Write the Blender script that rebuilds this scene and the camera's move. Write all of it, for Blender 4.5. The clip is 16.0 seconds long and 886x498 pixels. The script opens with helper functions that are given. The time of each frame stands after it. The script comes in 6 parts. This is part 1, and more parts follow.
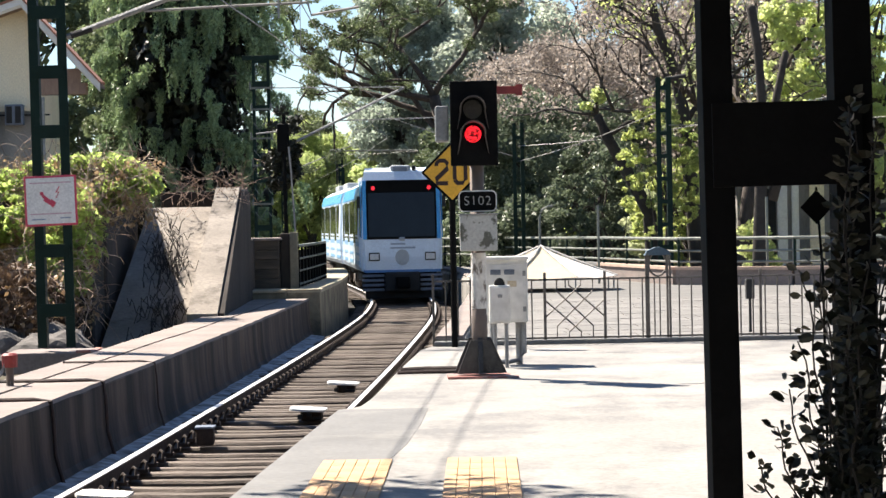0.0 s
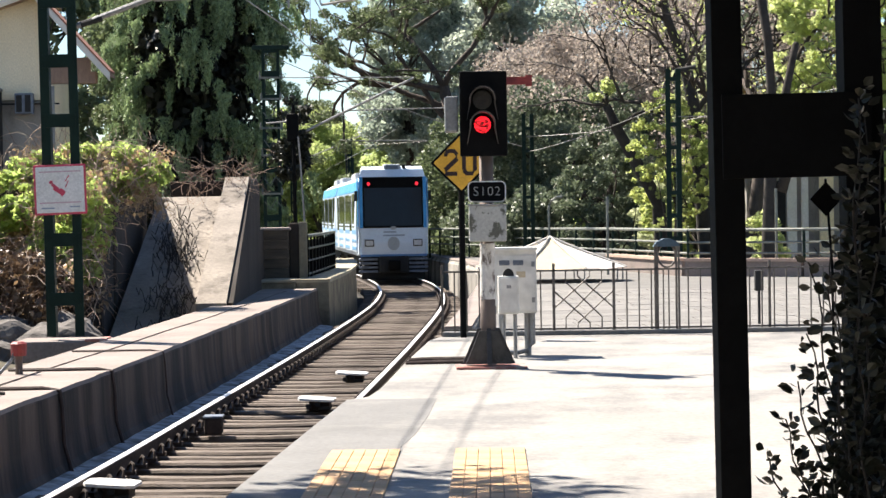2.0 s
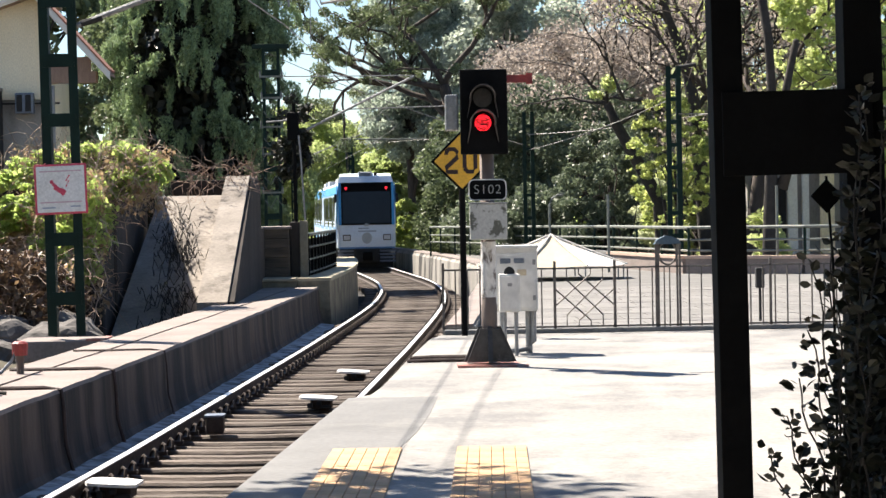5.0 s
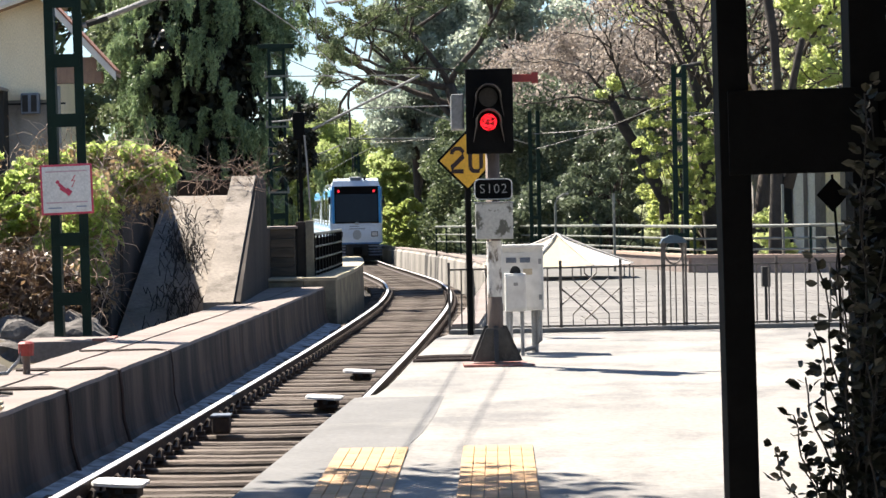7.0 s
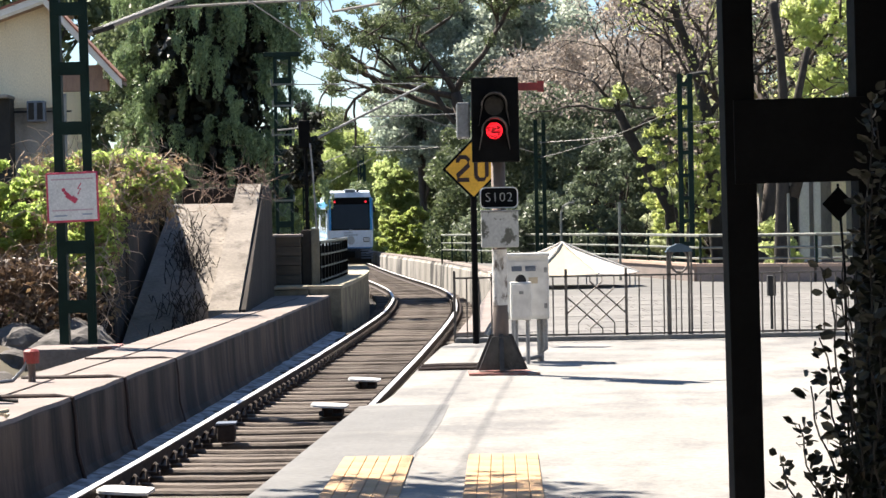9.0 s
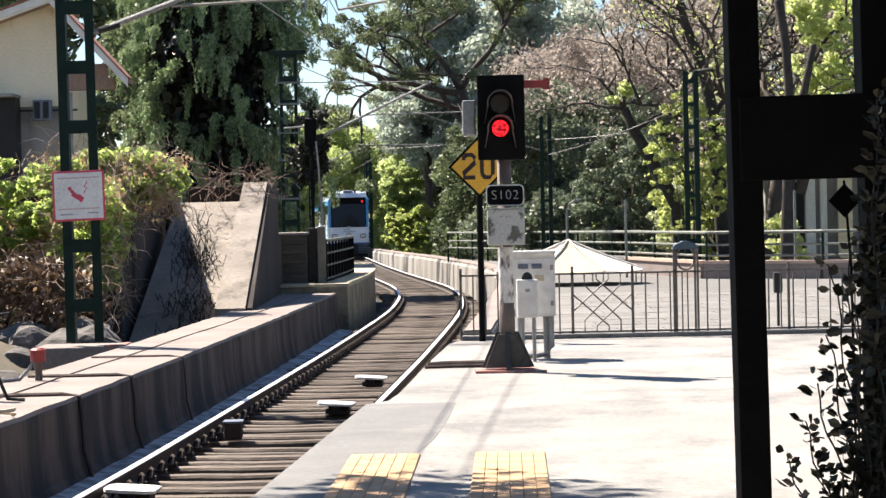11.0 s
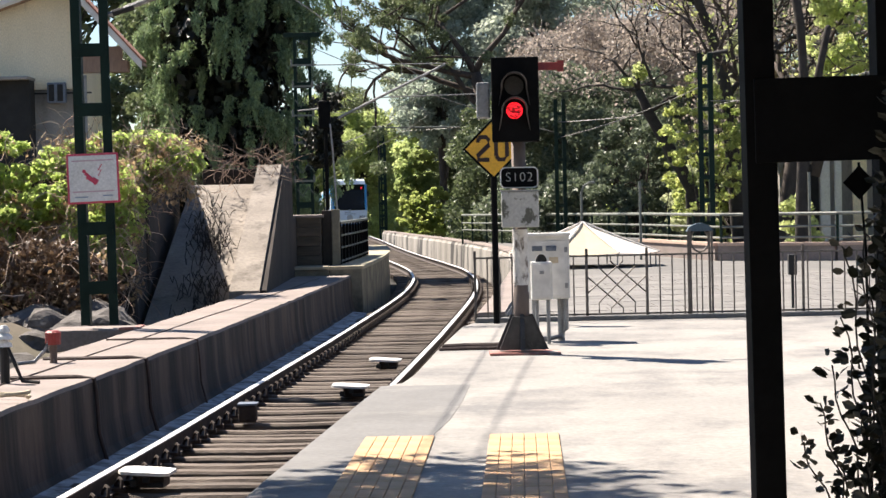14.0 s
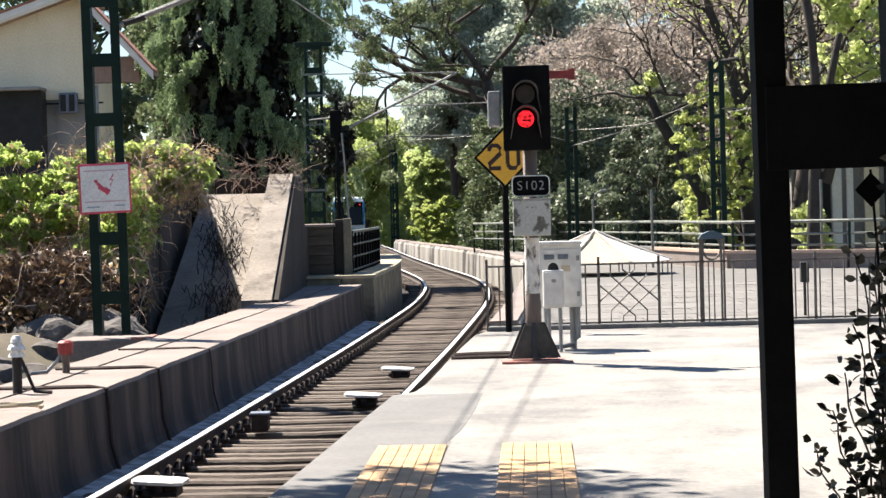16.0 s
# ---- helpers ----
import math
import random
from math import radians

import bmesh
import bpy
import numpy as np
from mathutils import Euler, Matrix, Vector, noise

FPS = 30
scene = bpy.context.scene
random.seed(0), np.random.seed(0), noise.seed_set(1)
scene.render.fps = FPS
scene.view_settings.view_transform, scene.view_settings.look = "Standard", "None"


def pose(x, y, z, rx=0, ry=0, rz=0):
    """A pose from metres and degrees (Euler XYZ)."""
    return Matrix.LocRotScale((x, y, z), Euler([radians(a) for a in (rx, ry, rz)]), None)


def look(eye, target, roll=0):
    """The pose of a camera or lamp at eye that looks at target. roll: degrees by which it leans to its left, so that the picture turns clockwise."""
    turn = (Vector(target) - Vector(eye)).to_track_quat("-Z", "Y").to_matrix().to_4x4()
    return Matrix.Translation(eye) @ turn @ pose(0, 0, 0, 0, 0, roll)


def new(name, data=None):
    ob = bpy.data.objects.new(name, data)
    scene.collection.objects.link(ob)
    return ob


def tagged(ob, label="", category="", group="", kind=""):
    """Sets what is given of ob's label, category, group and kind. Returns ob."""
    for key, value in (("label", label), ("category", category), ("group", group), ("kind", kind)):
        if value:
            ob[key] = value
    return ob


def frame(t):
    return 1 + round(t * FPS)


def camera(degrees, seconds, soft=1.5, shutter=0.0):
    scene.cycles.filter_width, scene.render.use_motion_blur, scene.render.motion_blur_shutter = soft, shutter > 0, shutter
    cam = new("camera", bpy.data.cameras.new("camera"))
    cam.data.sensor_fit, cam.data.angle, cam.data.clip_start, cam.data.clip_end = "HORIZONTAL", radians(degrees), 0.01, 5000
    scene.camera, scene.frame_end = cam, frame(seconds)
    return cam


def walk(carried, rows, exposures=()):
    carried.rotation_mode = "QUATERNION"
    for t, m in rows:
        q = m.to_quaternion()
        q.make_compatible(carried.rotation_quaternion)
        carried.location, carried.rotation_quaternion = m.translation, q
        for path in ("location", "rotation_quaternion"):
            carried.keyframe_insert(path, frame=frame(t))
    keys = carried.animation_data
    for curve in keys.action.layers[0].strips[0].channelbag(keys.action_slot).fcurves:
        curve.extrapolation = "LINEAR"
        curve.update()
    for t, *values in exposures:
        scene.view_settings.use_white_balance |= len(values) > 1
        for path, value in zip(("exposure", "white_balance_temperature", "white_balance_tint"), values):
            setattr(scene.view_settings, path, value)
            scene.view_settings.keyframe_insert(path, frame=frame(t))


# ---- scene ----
# the camera stands on the platform, hand-held: one place, small turns
EYE = Vector((0.0, 0.0, 1.41))
cam = camera(21.0, 16.0, soft=1.5)


def aim(pitch, yaw, roll):
    """A pose at the eye: degrees up, degrees to the right of +y, and lean."""
    p, a = radians(pitch), radians(yaw)
    ahead = Vector((math.sin(a) * math.cos(p), math.cos(a) * math.cos(p), math.sin(p)))
    return look(EYE, EYE + ahead, roll)


walk(cam, [(t, aim(p, a, r)) for t, p, a, r in (
    (0.0, -0.703, 1.287, -1.062), (0.5, -0.826, 1.214, -0.852), (1.0, -0.828, 1.053, -0.84), (1.5, -0.894, 1.046, -0.93),
    (2.0, -0.929, 1.067, -0.83), (2.5, -0.926, 1.041, -0.893), (3.0, -1.08, 1.081, -0.955), (3.5, -1.006, 1.138, -0.947),
    (4.0, -0.997, 1.088, -0.965), (4.5, -0.985, 1.07, -1.0), (6.0, -0.86, 0.98, -1.08), (6.5, -0.775, 0.95, -1.13),
    (7.0, -0.981, 0.905, -1.13), (7.5, -0.636, 0.996, -1.05),
    (8.0, -0.793, 0.891, -1.08), (8.5, -0.771, 1.059, -0.88), (9.0, -0.777, 0.776, -1.03), (9.2, -0.744, 0.643, -1.08),
    (10.2, -0.79, 0.62, -1.12), (11.3, -0.88, 0.627, -1.18), (11.5, -1.036, 0.652, -1.135), (12.0, -1.211, 0.487, -1.21),
    (12.5, -1.485, 0.395, -1.25), (13.0, -1.48, 0.563, -1.235), (13.5, -1.369, 0.218, -1.273), (14.0, -1.244, 0.277, -1.23),
    (14.5, -1.091, 0.168, -1.145), (15.0, -0.992, 0.118, -1.18), (15.5, -1.036, -0.06, -1.365), (16.0, -1.029, -0.001, -1.435))],
     exposures=((0.0, 1.74, 6780, 11), (1.0, 1.78, 6780, 11), (9.0, 1.77, 6780, 11), (11.7, 1.76, 6850, 13), (12.4, 1.68, 6880, 13), (13.5, 1.59, 6880, 13), (14.2, 1.63, 6880, 13), (15.2, 1.74, 6820, 12), (16.0, 1.76, 6780, 11)))

# ---- world and sun ----
SUN_EL, SUN_TO = radians(52), Vector((-1.5, 1.42, 0)).normalized()
world = bpy.data.worlds.new("sky")
world.use_nodes = True
scene.world = world
wn = world.node_tree.nodes
sky = wn.new("ShaderNodeTexSky")
sky.sky_type, sky.sun_disc, sky.sun_elevation = "NISHITA", False, SUN_EL
sky.altitude, sky.air_density, sky.dust_density, sky.ozone_density = 400.0, 1.0, 0.0, 5.0
sky.sun_rotation = math.atan2(SUN_TO.x, SUN_TO.y)
world.node_tree.links.new(sky.outputs[0], wn["Background"].inputs[0])
wn["Background"].inputs[1].default_value = 0.048
sun = new("sun", bpy.data.lights.new("sun", "SUN"))
sun.data.energy, sun.data.angle, sun.data.color = 4.6, radians(0.7), (1.0, 0.94, 0.85)
to_sun = Vector((SUN_TO.x * math.cos(SUN_EL), SUN_TO.y * math.cos(SUN_EL), math.sin(SUN_EL)))
sun.rotation_mode = "QUATERNION"
sun.rotation_quaternion = to_sun.to_track_quat("Z", "Y")
sun.location = to_sun * 60

# ---- building helpers ----


def thing(name, at=(0, 0, 0), label="", category="", group="", turn=0.0, kind=""):
    """An Empty at the base of a thing, which parents its parts."""
    ob = new(name)
    ob.location, ob.rotation_euler = at, (0, 0, radians(turn))
    ob.empty_display_size = 0.2
    return tagged(ob, label, category, group, kind)


def part(name, bm, material, parent=None, label="", smooth=False):
    """A bmesh as one mesh object under a thing or part."""
    me = bpy.data.meshes.new(name)
    bmesh.ops.recalc_face_normals(bm, faces=bm.faces[:])
    bm.to_mesh(me)
    bm.free()
    if smooth:
        for p in me.polygons:
            p.use_smooth = True
    me.materials.append(material)
    ob = new(name, me)
    ob.parent = parent
    return tagged(ob, label)


def raw(name, verts, faces, material, parent=None, label="", smooth=False):
    me = bpy.data.meshes.new(name)
    me.from_pydata([tuple(v) for v in verts], [], [tuple(f) for f in faces])
    if smooth:
        for p in me.polygons:
            p.use_smooth = True
    me.materials.append(material)
    ob = new(name, me)
    ob.parent = parent
    return tagged(ob, label)


def box(bm, c, s, bevel=0.0, turn=None):
    """A box of size s about c, bevelled; turn: a Matrix applied about c."""
    made = bmesh.ops.create_cube(bm, size=1.0)["verts"]
    bmesh.ops.scale(bm, vec=s, verts=made)
    if bevel:
        edges = list({e for v in made for e in v.link_edges})
        res = bmesh.ops.bevel(bm, geom=edges, offset=bevel, segments=2, affect="EDGES", profile=0.5)
        made = list({v for f in res["faces"] for v in f.verts} | {v for v in made if v.is_valid})
    if turn is not None:
        bmesh.ops.transform(bm, matrix=turn.to_4x4(), verts=made)
    bmesh.ops.translate(bm, vec=c, verts=made)
    return bm


def boxes(*rows, bevel=0.0):
    bm = bmesh.new()
    for c, s in rows:
        box(bm, c, s, bevel)
    return bm


def tube(bm, pts, radii, n=8, cap=True):
    """A tapered tube along pts."""
    pts = [Vector(p) for p in pts]
    if not hasattr(radii, "__len__"):
        radii = [radii] * len(pts)
    rings = []
    for i, p in enumerate(pts):
        d = (pts[min(i + 1, len(pts) - 1)] - pts[max(i - 1, 0)]).normalized()
        a = d.cross(Vector((0.31, 0.17, 0.93)) if abs(d.z) < 0.9 else Vector((1, 0, 0.1))).normalized()
        b = d.cross(a)
        rings.append([bm.verts.new(p + radii[i] * (math.cos(k * math.tau / n) * a + math.sin(k * math.tau / n) * b)) for k in range(n)])
    for r0, r1 in zip(rings, rings[1:]):
        for k in range(n):
            bm.faces.new((r0[k], r0[(k + 1) % n], r1[(k + 1) % n], r1[k]))
    if cap:
        bm.faces.new(rings[0][::-1]), bm.faces.new(rings[-1])
    return bm


def prism(bm, outline, a, b, axis="y"):
    """The outline (two coordinates) drawn from a to b along the axis."""
    put = {"y": lambda u, v, w: (u, w, v), "x": lambda u, v, w: (w, u, v), "z": lambda u, v, w: (u, v, w)}[axis]
    r0 = [bm.verts.new(put(u, v, a)) for u, v in outline]
    r1 = [bm.verts.new(put(u, v, b)) for u, v in outline]
    n = len(outline)
    for k in range(n):
        bm.faces.new((r0[k], r0[(k + 1) % n], r1[(k + 1) % n], r1[k]))
    bm.faces.new(r0[::-1]), bm.faces.new(r1)
    return bm


def swept(bm, section, ys, along):
    """A closed section (offset, height) carried along the ground line along(y) -> x, z."""
    rings = []
    for y in ys:
        x, z = along(y)
        rings.append([bm.verts.new((x + u, y, z + v)) for u, v in section])
    n = len(section)
    for r0, r1 in zip(rings, rings[1:]):
        for k in range(n):
            bm.faces.new((r0[k], r0[(k + 1) % n], r1[(k + 1) % n], r1[k]))
    bm.faces.new(rings[0]), bm.faces.new(rings[-1][::-1])
    return bm


# ---- the line of the track ----
TRACK = ((-30, -4.6), (-10, -3.45), (8, -2.33), (17, -1.74), (20, -1.53), (25, -1.22), (30, -0.91), (35, -0.61), (45, -0.07), (51, 0.18), (58, 0.3),
         (62, 0.25), (67, 0.1), (74, -0.34), (88, -1.32), (108, -2.6), (121, -3.38), (143, -4.95), (166, -7.2), (200, -11.2), (260, -21.0), (330, -36.0))


def track_x(y):
    ys, xs = [p[0] for p in TRACK], [p[1] for p in TRACK]
    k = max(1, min(len(ys) - 3, int(np.searchsorted(ys, y)) - 1))
    h = ys[k + 1] - ys[k]
    s = (y - ys[k]) / h
    m0 = (xs[k + 1] - xs[k - 1]) / (ys[k + 1] - ys[k - 1]) * h
    m1 = (xs[k + 2] - xs[k]) / (ys[k + 2] - ys[k]) * h
    return (2 * s**3 - 3 * s**2 + 1) * xs[k] + (s**3 - 2 * s**2 + s) * m0 + (3 * s**2 - 2 * s**3) * xs[k + 1] + (s**3 - s**2) * m1


def track_z(y):
    """Height of the rail tops: level, then a little lower."""
    q = min(1.0, max(0.0, (y - 45) / 55))
    f = max(0.0, y - 130)
    return -0.57 - 0.1 * q * q * (3 - 2 * q) - (0.00085 * f * f if f < 30 else 0.765 + 0.03 * (f - 30))


def track_turn(y):
    return -math.degrees(math.atan2(track_x(y + 0.5) - track_x(y - 0.5), 1.0))


# ---- materials ----


def mat(name, a, b=None, rough=0.7, metal=0.0, scale=3.0, fine=40.0, bump=0.2, mix=(0.35, 0.65), stain=None, stain_at=(0.55, 0.75), stain_scale=0.8,
        stretch=(1, 1, 1), per=0.0, gloss=0.5, glow=None, glow_power=0.0):
    """A surface with broad and fine variation from a to b, stains of a third colour, relief, and a shift of tone from piece to piece."""
    m = bpy.data.materials.new(name)
    m.use_nodes = True
    nt, ns = m.node_tree, m.node_tree.nodes
    link, p = nt.links.new, ns["Principled BSDF"]
    b = b or tuple(v * 0.75 for v in a)
    tc, mp = ns.new("ShaderNodeTexCoord"), ns.new("ShaderNodeMapping")
    mp.inputs["Scale"].default_value = stretch
    link(tc.outputs["Object"], mp.inputs[0])

    def noise_of(sc, detail=6.0, rough_=0.6):
        n = ns.new("ShaderNodeTexNoise")
        n.inputs["Scale"].default_value, n.inputs["Detail"].default_value, n.inputs["Roughness"].default_value = sc, detail, rough_
        link(mp.outputs[0], n.inputs["Vector"])
        return n

    def ramp(src, lo, hi):
        r = ns.new("ShaderNodeMapRange")
        r.inputs["From Min"].default_value, r.inputs["From Max"].default_value = lo, hi
        link(src, r.inputs["Value"])
        return r.outputs[0]

    def blend(f, c0, c1):
        x = ns.new("ShaderNodeMix")
        x.data_type = "RGBA"
        link(f, x.inputs[0])
        for s, c in ((x.inputs[6], c0), (x.inputs[7], c1)):
            if isinstance(c, tuple):
                s.default_value = (*c, 1)
            else:
                link(c, s)
        return x.outputs[2]

    broad, small = noise_of(scale), noise_of(fine, 3.0)
    col = blend(ramp(broad.outputs[0], *mix), a, b)
    dim = ramp(small.outputs[0], 0.3, 0.7)
    hsv = ns.new("ShaderNodeHueSaturation")
    val = ns.new("ShaderNodeMath")
    val.operation, val.inputs[1].default_value, val.inputs[2].default_value = "MULTIPLY_ADD", 0.3, 0.85
    link(dim, val.inputs[0])
    if stain:
        col = blend(ramp(noise_of(stain_scale, 8.0, 0.7).outputs[0], *stain_at), col, stain)
    if per:
        oi, ad = ns.new("ShaderNodeObjectInfo"), ns.new("ShaderNodeMath")
        ad.operation, ad.inputs[1].default_value = "MULTIPLY_ADD", per
        link(oi.outputs["Random"], ad.inputs[0]), link(val.outputs[0], ad.inputs[2])
        link(ad.outputs[0], hsv.inputs["Value"])
    else:
        link(val.outputs[0], hsv.inputs["Value"])
    link(col, hsv.inputs["Color"]), link(hsv.outputs[0], p.inputs["Base Color"])
    rr = ns.new("ShaderNodeMath")
    rr.operation, rr.inputs[1].default_value, rr.inputs[2].default_value = "MULTIPLY_ADD", 0.25, rough - 0.12
    rr.use_clamp = True
    link(broad.outputs[0], rr.inputs[0]), link(rr.outputs[0], p.inputs["Roughness"])
    p.inputs["Metallic"].default_value, p.inputs["Specular IOR Level"].default_value = metal, gloss
    if bump:
        bp = ns.new("ShaderNodeBump")
        bp.inputs["Strength"].default_value, bp.inputs["Distance"].default_value = bump, 0.02
        link(small.outputs[0], bp.inputs["Height"]), link(bp.outputs[0], p.inputs["Normal"])
    if glow:
        p.inputs["Emission Color"].default_value, p.inputs["Emission Strength"].default_value = (*glow, 1), glow_power
    return m


def leaf_mat(name, a, b, light=0.35, scale=0.6):
    """Leaves: tone from leaf to leaf and over the crown, light passing through."""
    m = bpy.data.materials.new(name)
    m.use_nodes = True
    nt, ns = m.node_tree, m.node_tree.nodes
    link, p = nt.links.new, ns["Principled BSDF"]
    geo, tc, no = ns.new("ShaderNodeNewGeometry"), ns.new("ShaderNodeTexCoord"), ns.new("ShaderNodeTexNoise")
    no.inputs["Scale"].default_value = scale
    link(tc.outputs["Object"], no.inputs["Vector"])
    add = ns.new("ShaderNodeMath")
    add.operation, add.inputs[1].default_value = "MULTIPLY_ADD", 0.5
    half = ns.new("ShaderNodeMath")
    half.operation, half.inputs[1].default_value, half.inputs[2].default_value = "MULTIPLY_ADD", 1.2, -0.35
    link(no.outputs[0], half.inputs[0])
    link(geo.outputs["Random Per Island"], add.inputs[0]), link(half.outputs[0], add.inputs[2])
    mx = ns.new("ShaderNodeMix")
    mx.data_type, mx.clamp_factor = "RGBA", True
    mx.inputs[6].default_value, mx.inputs[7].default_value = (*a, 1), (*b, 1)
    link(add.outputs[0], mx.inputs[0]), link(mx.outputs[2], p.inputs["Base Color"])
    p.inputs["Roughness"].default_value = 0.5
    tr, ms = ns.new("ShaderNodeBsdfTranslucent"), ns.new("ShaderNodeMixShader")
    link(mx.outputs[2], tr.inputs[0])
    ms.inputs[0].default_value = light
    link(p.outputs[0], ms.inputs[1]), link(tr.outputs[0], ms.inputs[2])
    link(ms.outputs[0], ns["Material Output"].inputs[0])
    return m


M = {
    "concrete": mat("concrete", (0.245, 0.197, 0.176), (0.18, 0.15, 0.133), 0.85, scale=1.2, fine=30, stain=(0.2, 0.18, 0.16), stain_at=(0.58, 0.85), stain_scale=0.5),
    "platform": mat("platform_concrete", (0.285, 0.268, 0.245), (0.225, 0.215, 0.2), 0.85, scale=0.5, fine=25, stain=(0.15, 0.145, 0.14), stain_at=(0.47, 0.62), stain_scale=0.7, stretch=(1, 0.7, 1)),
    "edge": mat("edge_concrete", (0.165, 0.162, 0.157), (0.12, 0.118, 0.115), 0.85, scale=0.8, fine=25, stain=(0.25, 0.24, 0.22), stain_scale=0.6),
    "wall_streaked": mat("dark_streaked_concrete", (0.1, 0.07, 0.052), (0.016, 0.012, 0.01), 0.9, scale=2.2, fine=25, stretch=(1, 1, 0.16), mix=(0.4, 0.6), stain=(0.03, 0.026, 0.023), stain_at=(0.5, 0.66), stain_scale=1.1),
    "tie": mat("sleeper_wood", (0.17, 0.135, 0.11), (0.032, 0.024, 0.019), 0.9, scale=4, fine=60, stretch=(0.3, 3, 3), per=0.35, stain=(0.34, 0.33, 0.3), stain_at=(0.64, 0.71), stain_scale=1.6, bump=0.5),
    "rail_side": mat("rusty_steel", (0.055, 0.037, 0.029), (0.03, 0.021, 0.018), 0.75, 0.3, scale=8),
    "rail_top": mat("polished_steel", (0.85, 0.84, 0.83), (0.78, 0.78, 0.78), 0.45, 0.35, scale=6, bump=0.02),
    "ballast": mat("ballast", (0.035, 0.03, 0.026), (0.016, 0.014, 0.012), 0.95, scale=14, fine=50, bump=0.8),
    "ground": mat("ground_earth", (0.1, 0.078, 0.055), (0.055, 0.05, 0.03), 0.95, scale=0.4, fine=10, stain=(0.08, 0.1, 0.04), stain_scale=0.15),
    "green": mat("green_paint", (0.006, 0.022, 0.016), (0.004, 0.016, 0.011), 0.6, gloss=0.2, scale=5, stain=(0.05, 0.035, 0.025), stain_at=(0.68, 0.8), stain_scale=6),
    "black": mat("black_paint", (0.006, 0.006, 0.006), (0.004, 0.004, 0.004), 0.75, scale=6, bump=0.05, gloss=0.08),
    "grey_steel": mat("galvanised", (0.3, 0.3, 0.3), (0.22, 0.22, 0.22), 0.5, 0.5, scale=6),
    "rail_grey": mat("fence_paint", (0.13, 0.115, 0.1), (0.085, 0.075, 0.068), 0.6, 0.2, scale=8),
    "white_box": mat("white_cabinet", (0.64, 0.63, 0.6), (0.57, 0.56, 0.53), 0.5, scale=4, fine=7, stain=(0.35, 0.3, 0.24), stain_at=(0.66, 0.8), stain_scale=3, bump=0.05),
    "yellow_tile": mat("yellow_paver", (0.5, 0.31, 0.165), (0.43, 0.265, 0.14), 0.8, scale=3, fine=30, per=0.12, stain=(0.4, 0.3, 0.14), stain_scale=1.5),
    "cream": mat("cream_render", (0.86, 0.75, 0.55), (0.79, 0.68, 0.48), 0.9, scale=1.2, stain=(0.2, 0.17, 0.13), stain_at=(0.62, 0.78), stain_scale=0.7, stretch=(1, 1, 0.4)),
    "bark": mat("bark", (0.075, 0.058, 0.048), (0.038, 0.03, 0.026), 0.95, scale=5, fine=30, stretch=(1, 1, 0.3), bump=0.8),
}

# ---- large structure ----


def ground_sheet():
    bm = bmesh.new()
    bmesh.ops.create_grid(bm, x_segments=2, y_segments=2, size=2500)
    bmesh.ops.translate(bm, vec=(0, 0, -2.6), verts=bm.verts[:])
    tagged(part("ground", bm, M["ground"]), "earth and leaf litter under the trees", "ground", kind="structure")


def track_bed():
    ys = np.concatenate([np.arange(-12, 130, 2.0), np.arange(130, 330, 5.0)])
    bm = swept(bmesh.new(), ((-1.55, -0.42), (1.55, -0.42), (2.2, -2.2), (-2.2, -2.2)), ys, lambda y: (track_x(y), track_z(y)))
    tagged(part("track_bed", bm, M["ballast"]), "dark dirty ballast under the timber sleepers", "track bed", kind="structure")
    ys = np.arange(6, 46, 1.5)
    bm = swept(bmesh.new(), ((-1.33, -0.14), (-0.9, -0.19), (-0.87, -0.5), (-1.33, -0.5)), ys, lambda y: (track_x(y) - max(0, y - 25) * 0.006, track_z(y)))
    tagged(part("gutter", bm, M["gutter"]), "pale concrete ledge at the foot of the wall", "gutter", kind="structure")


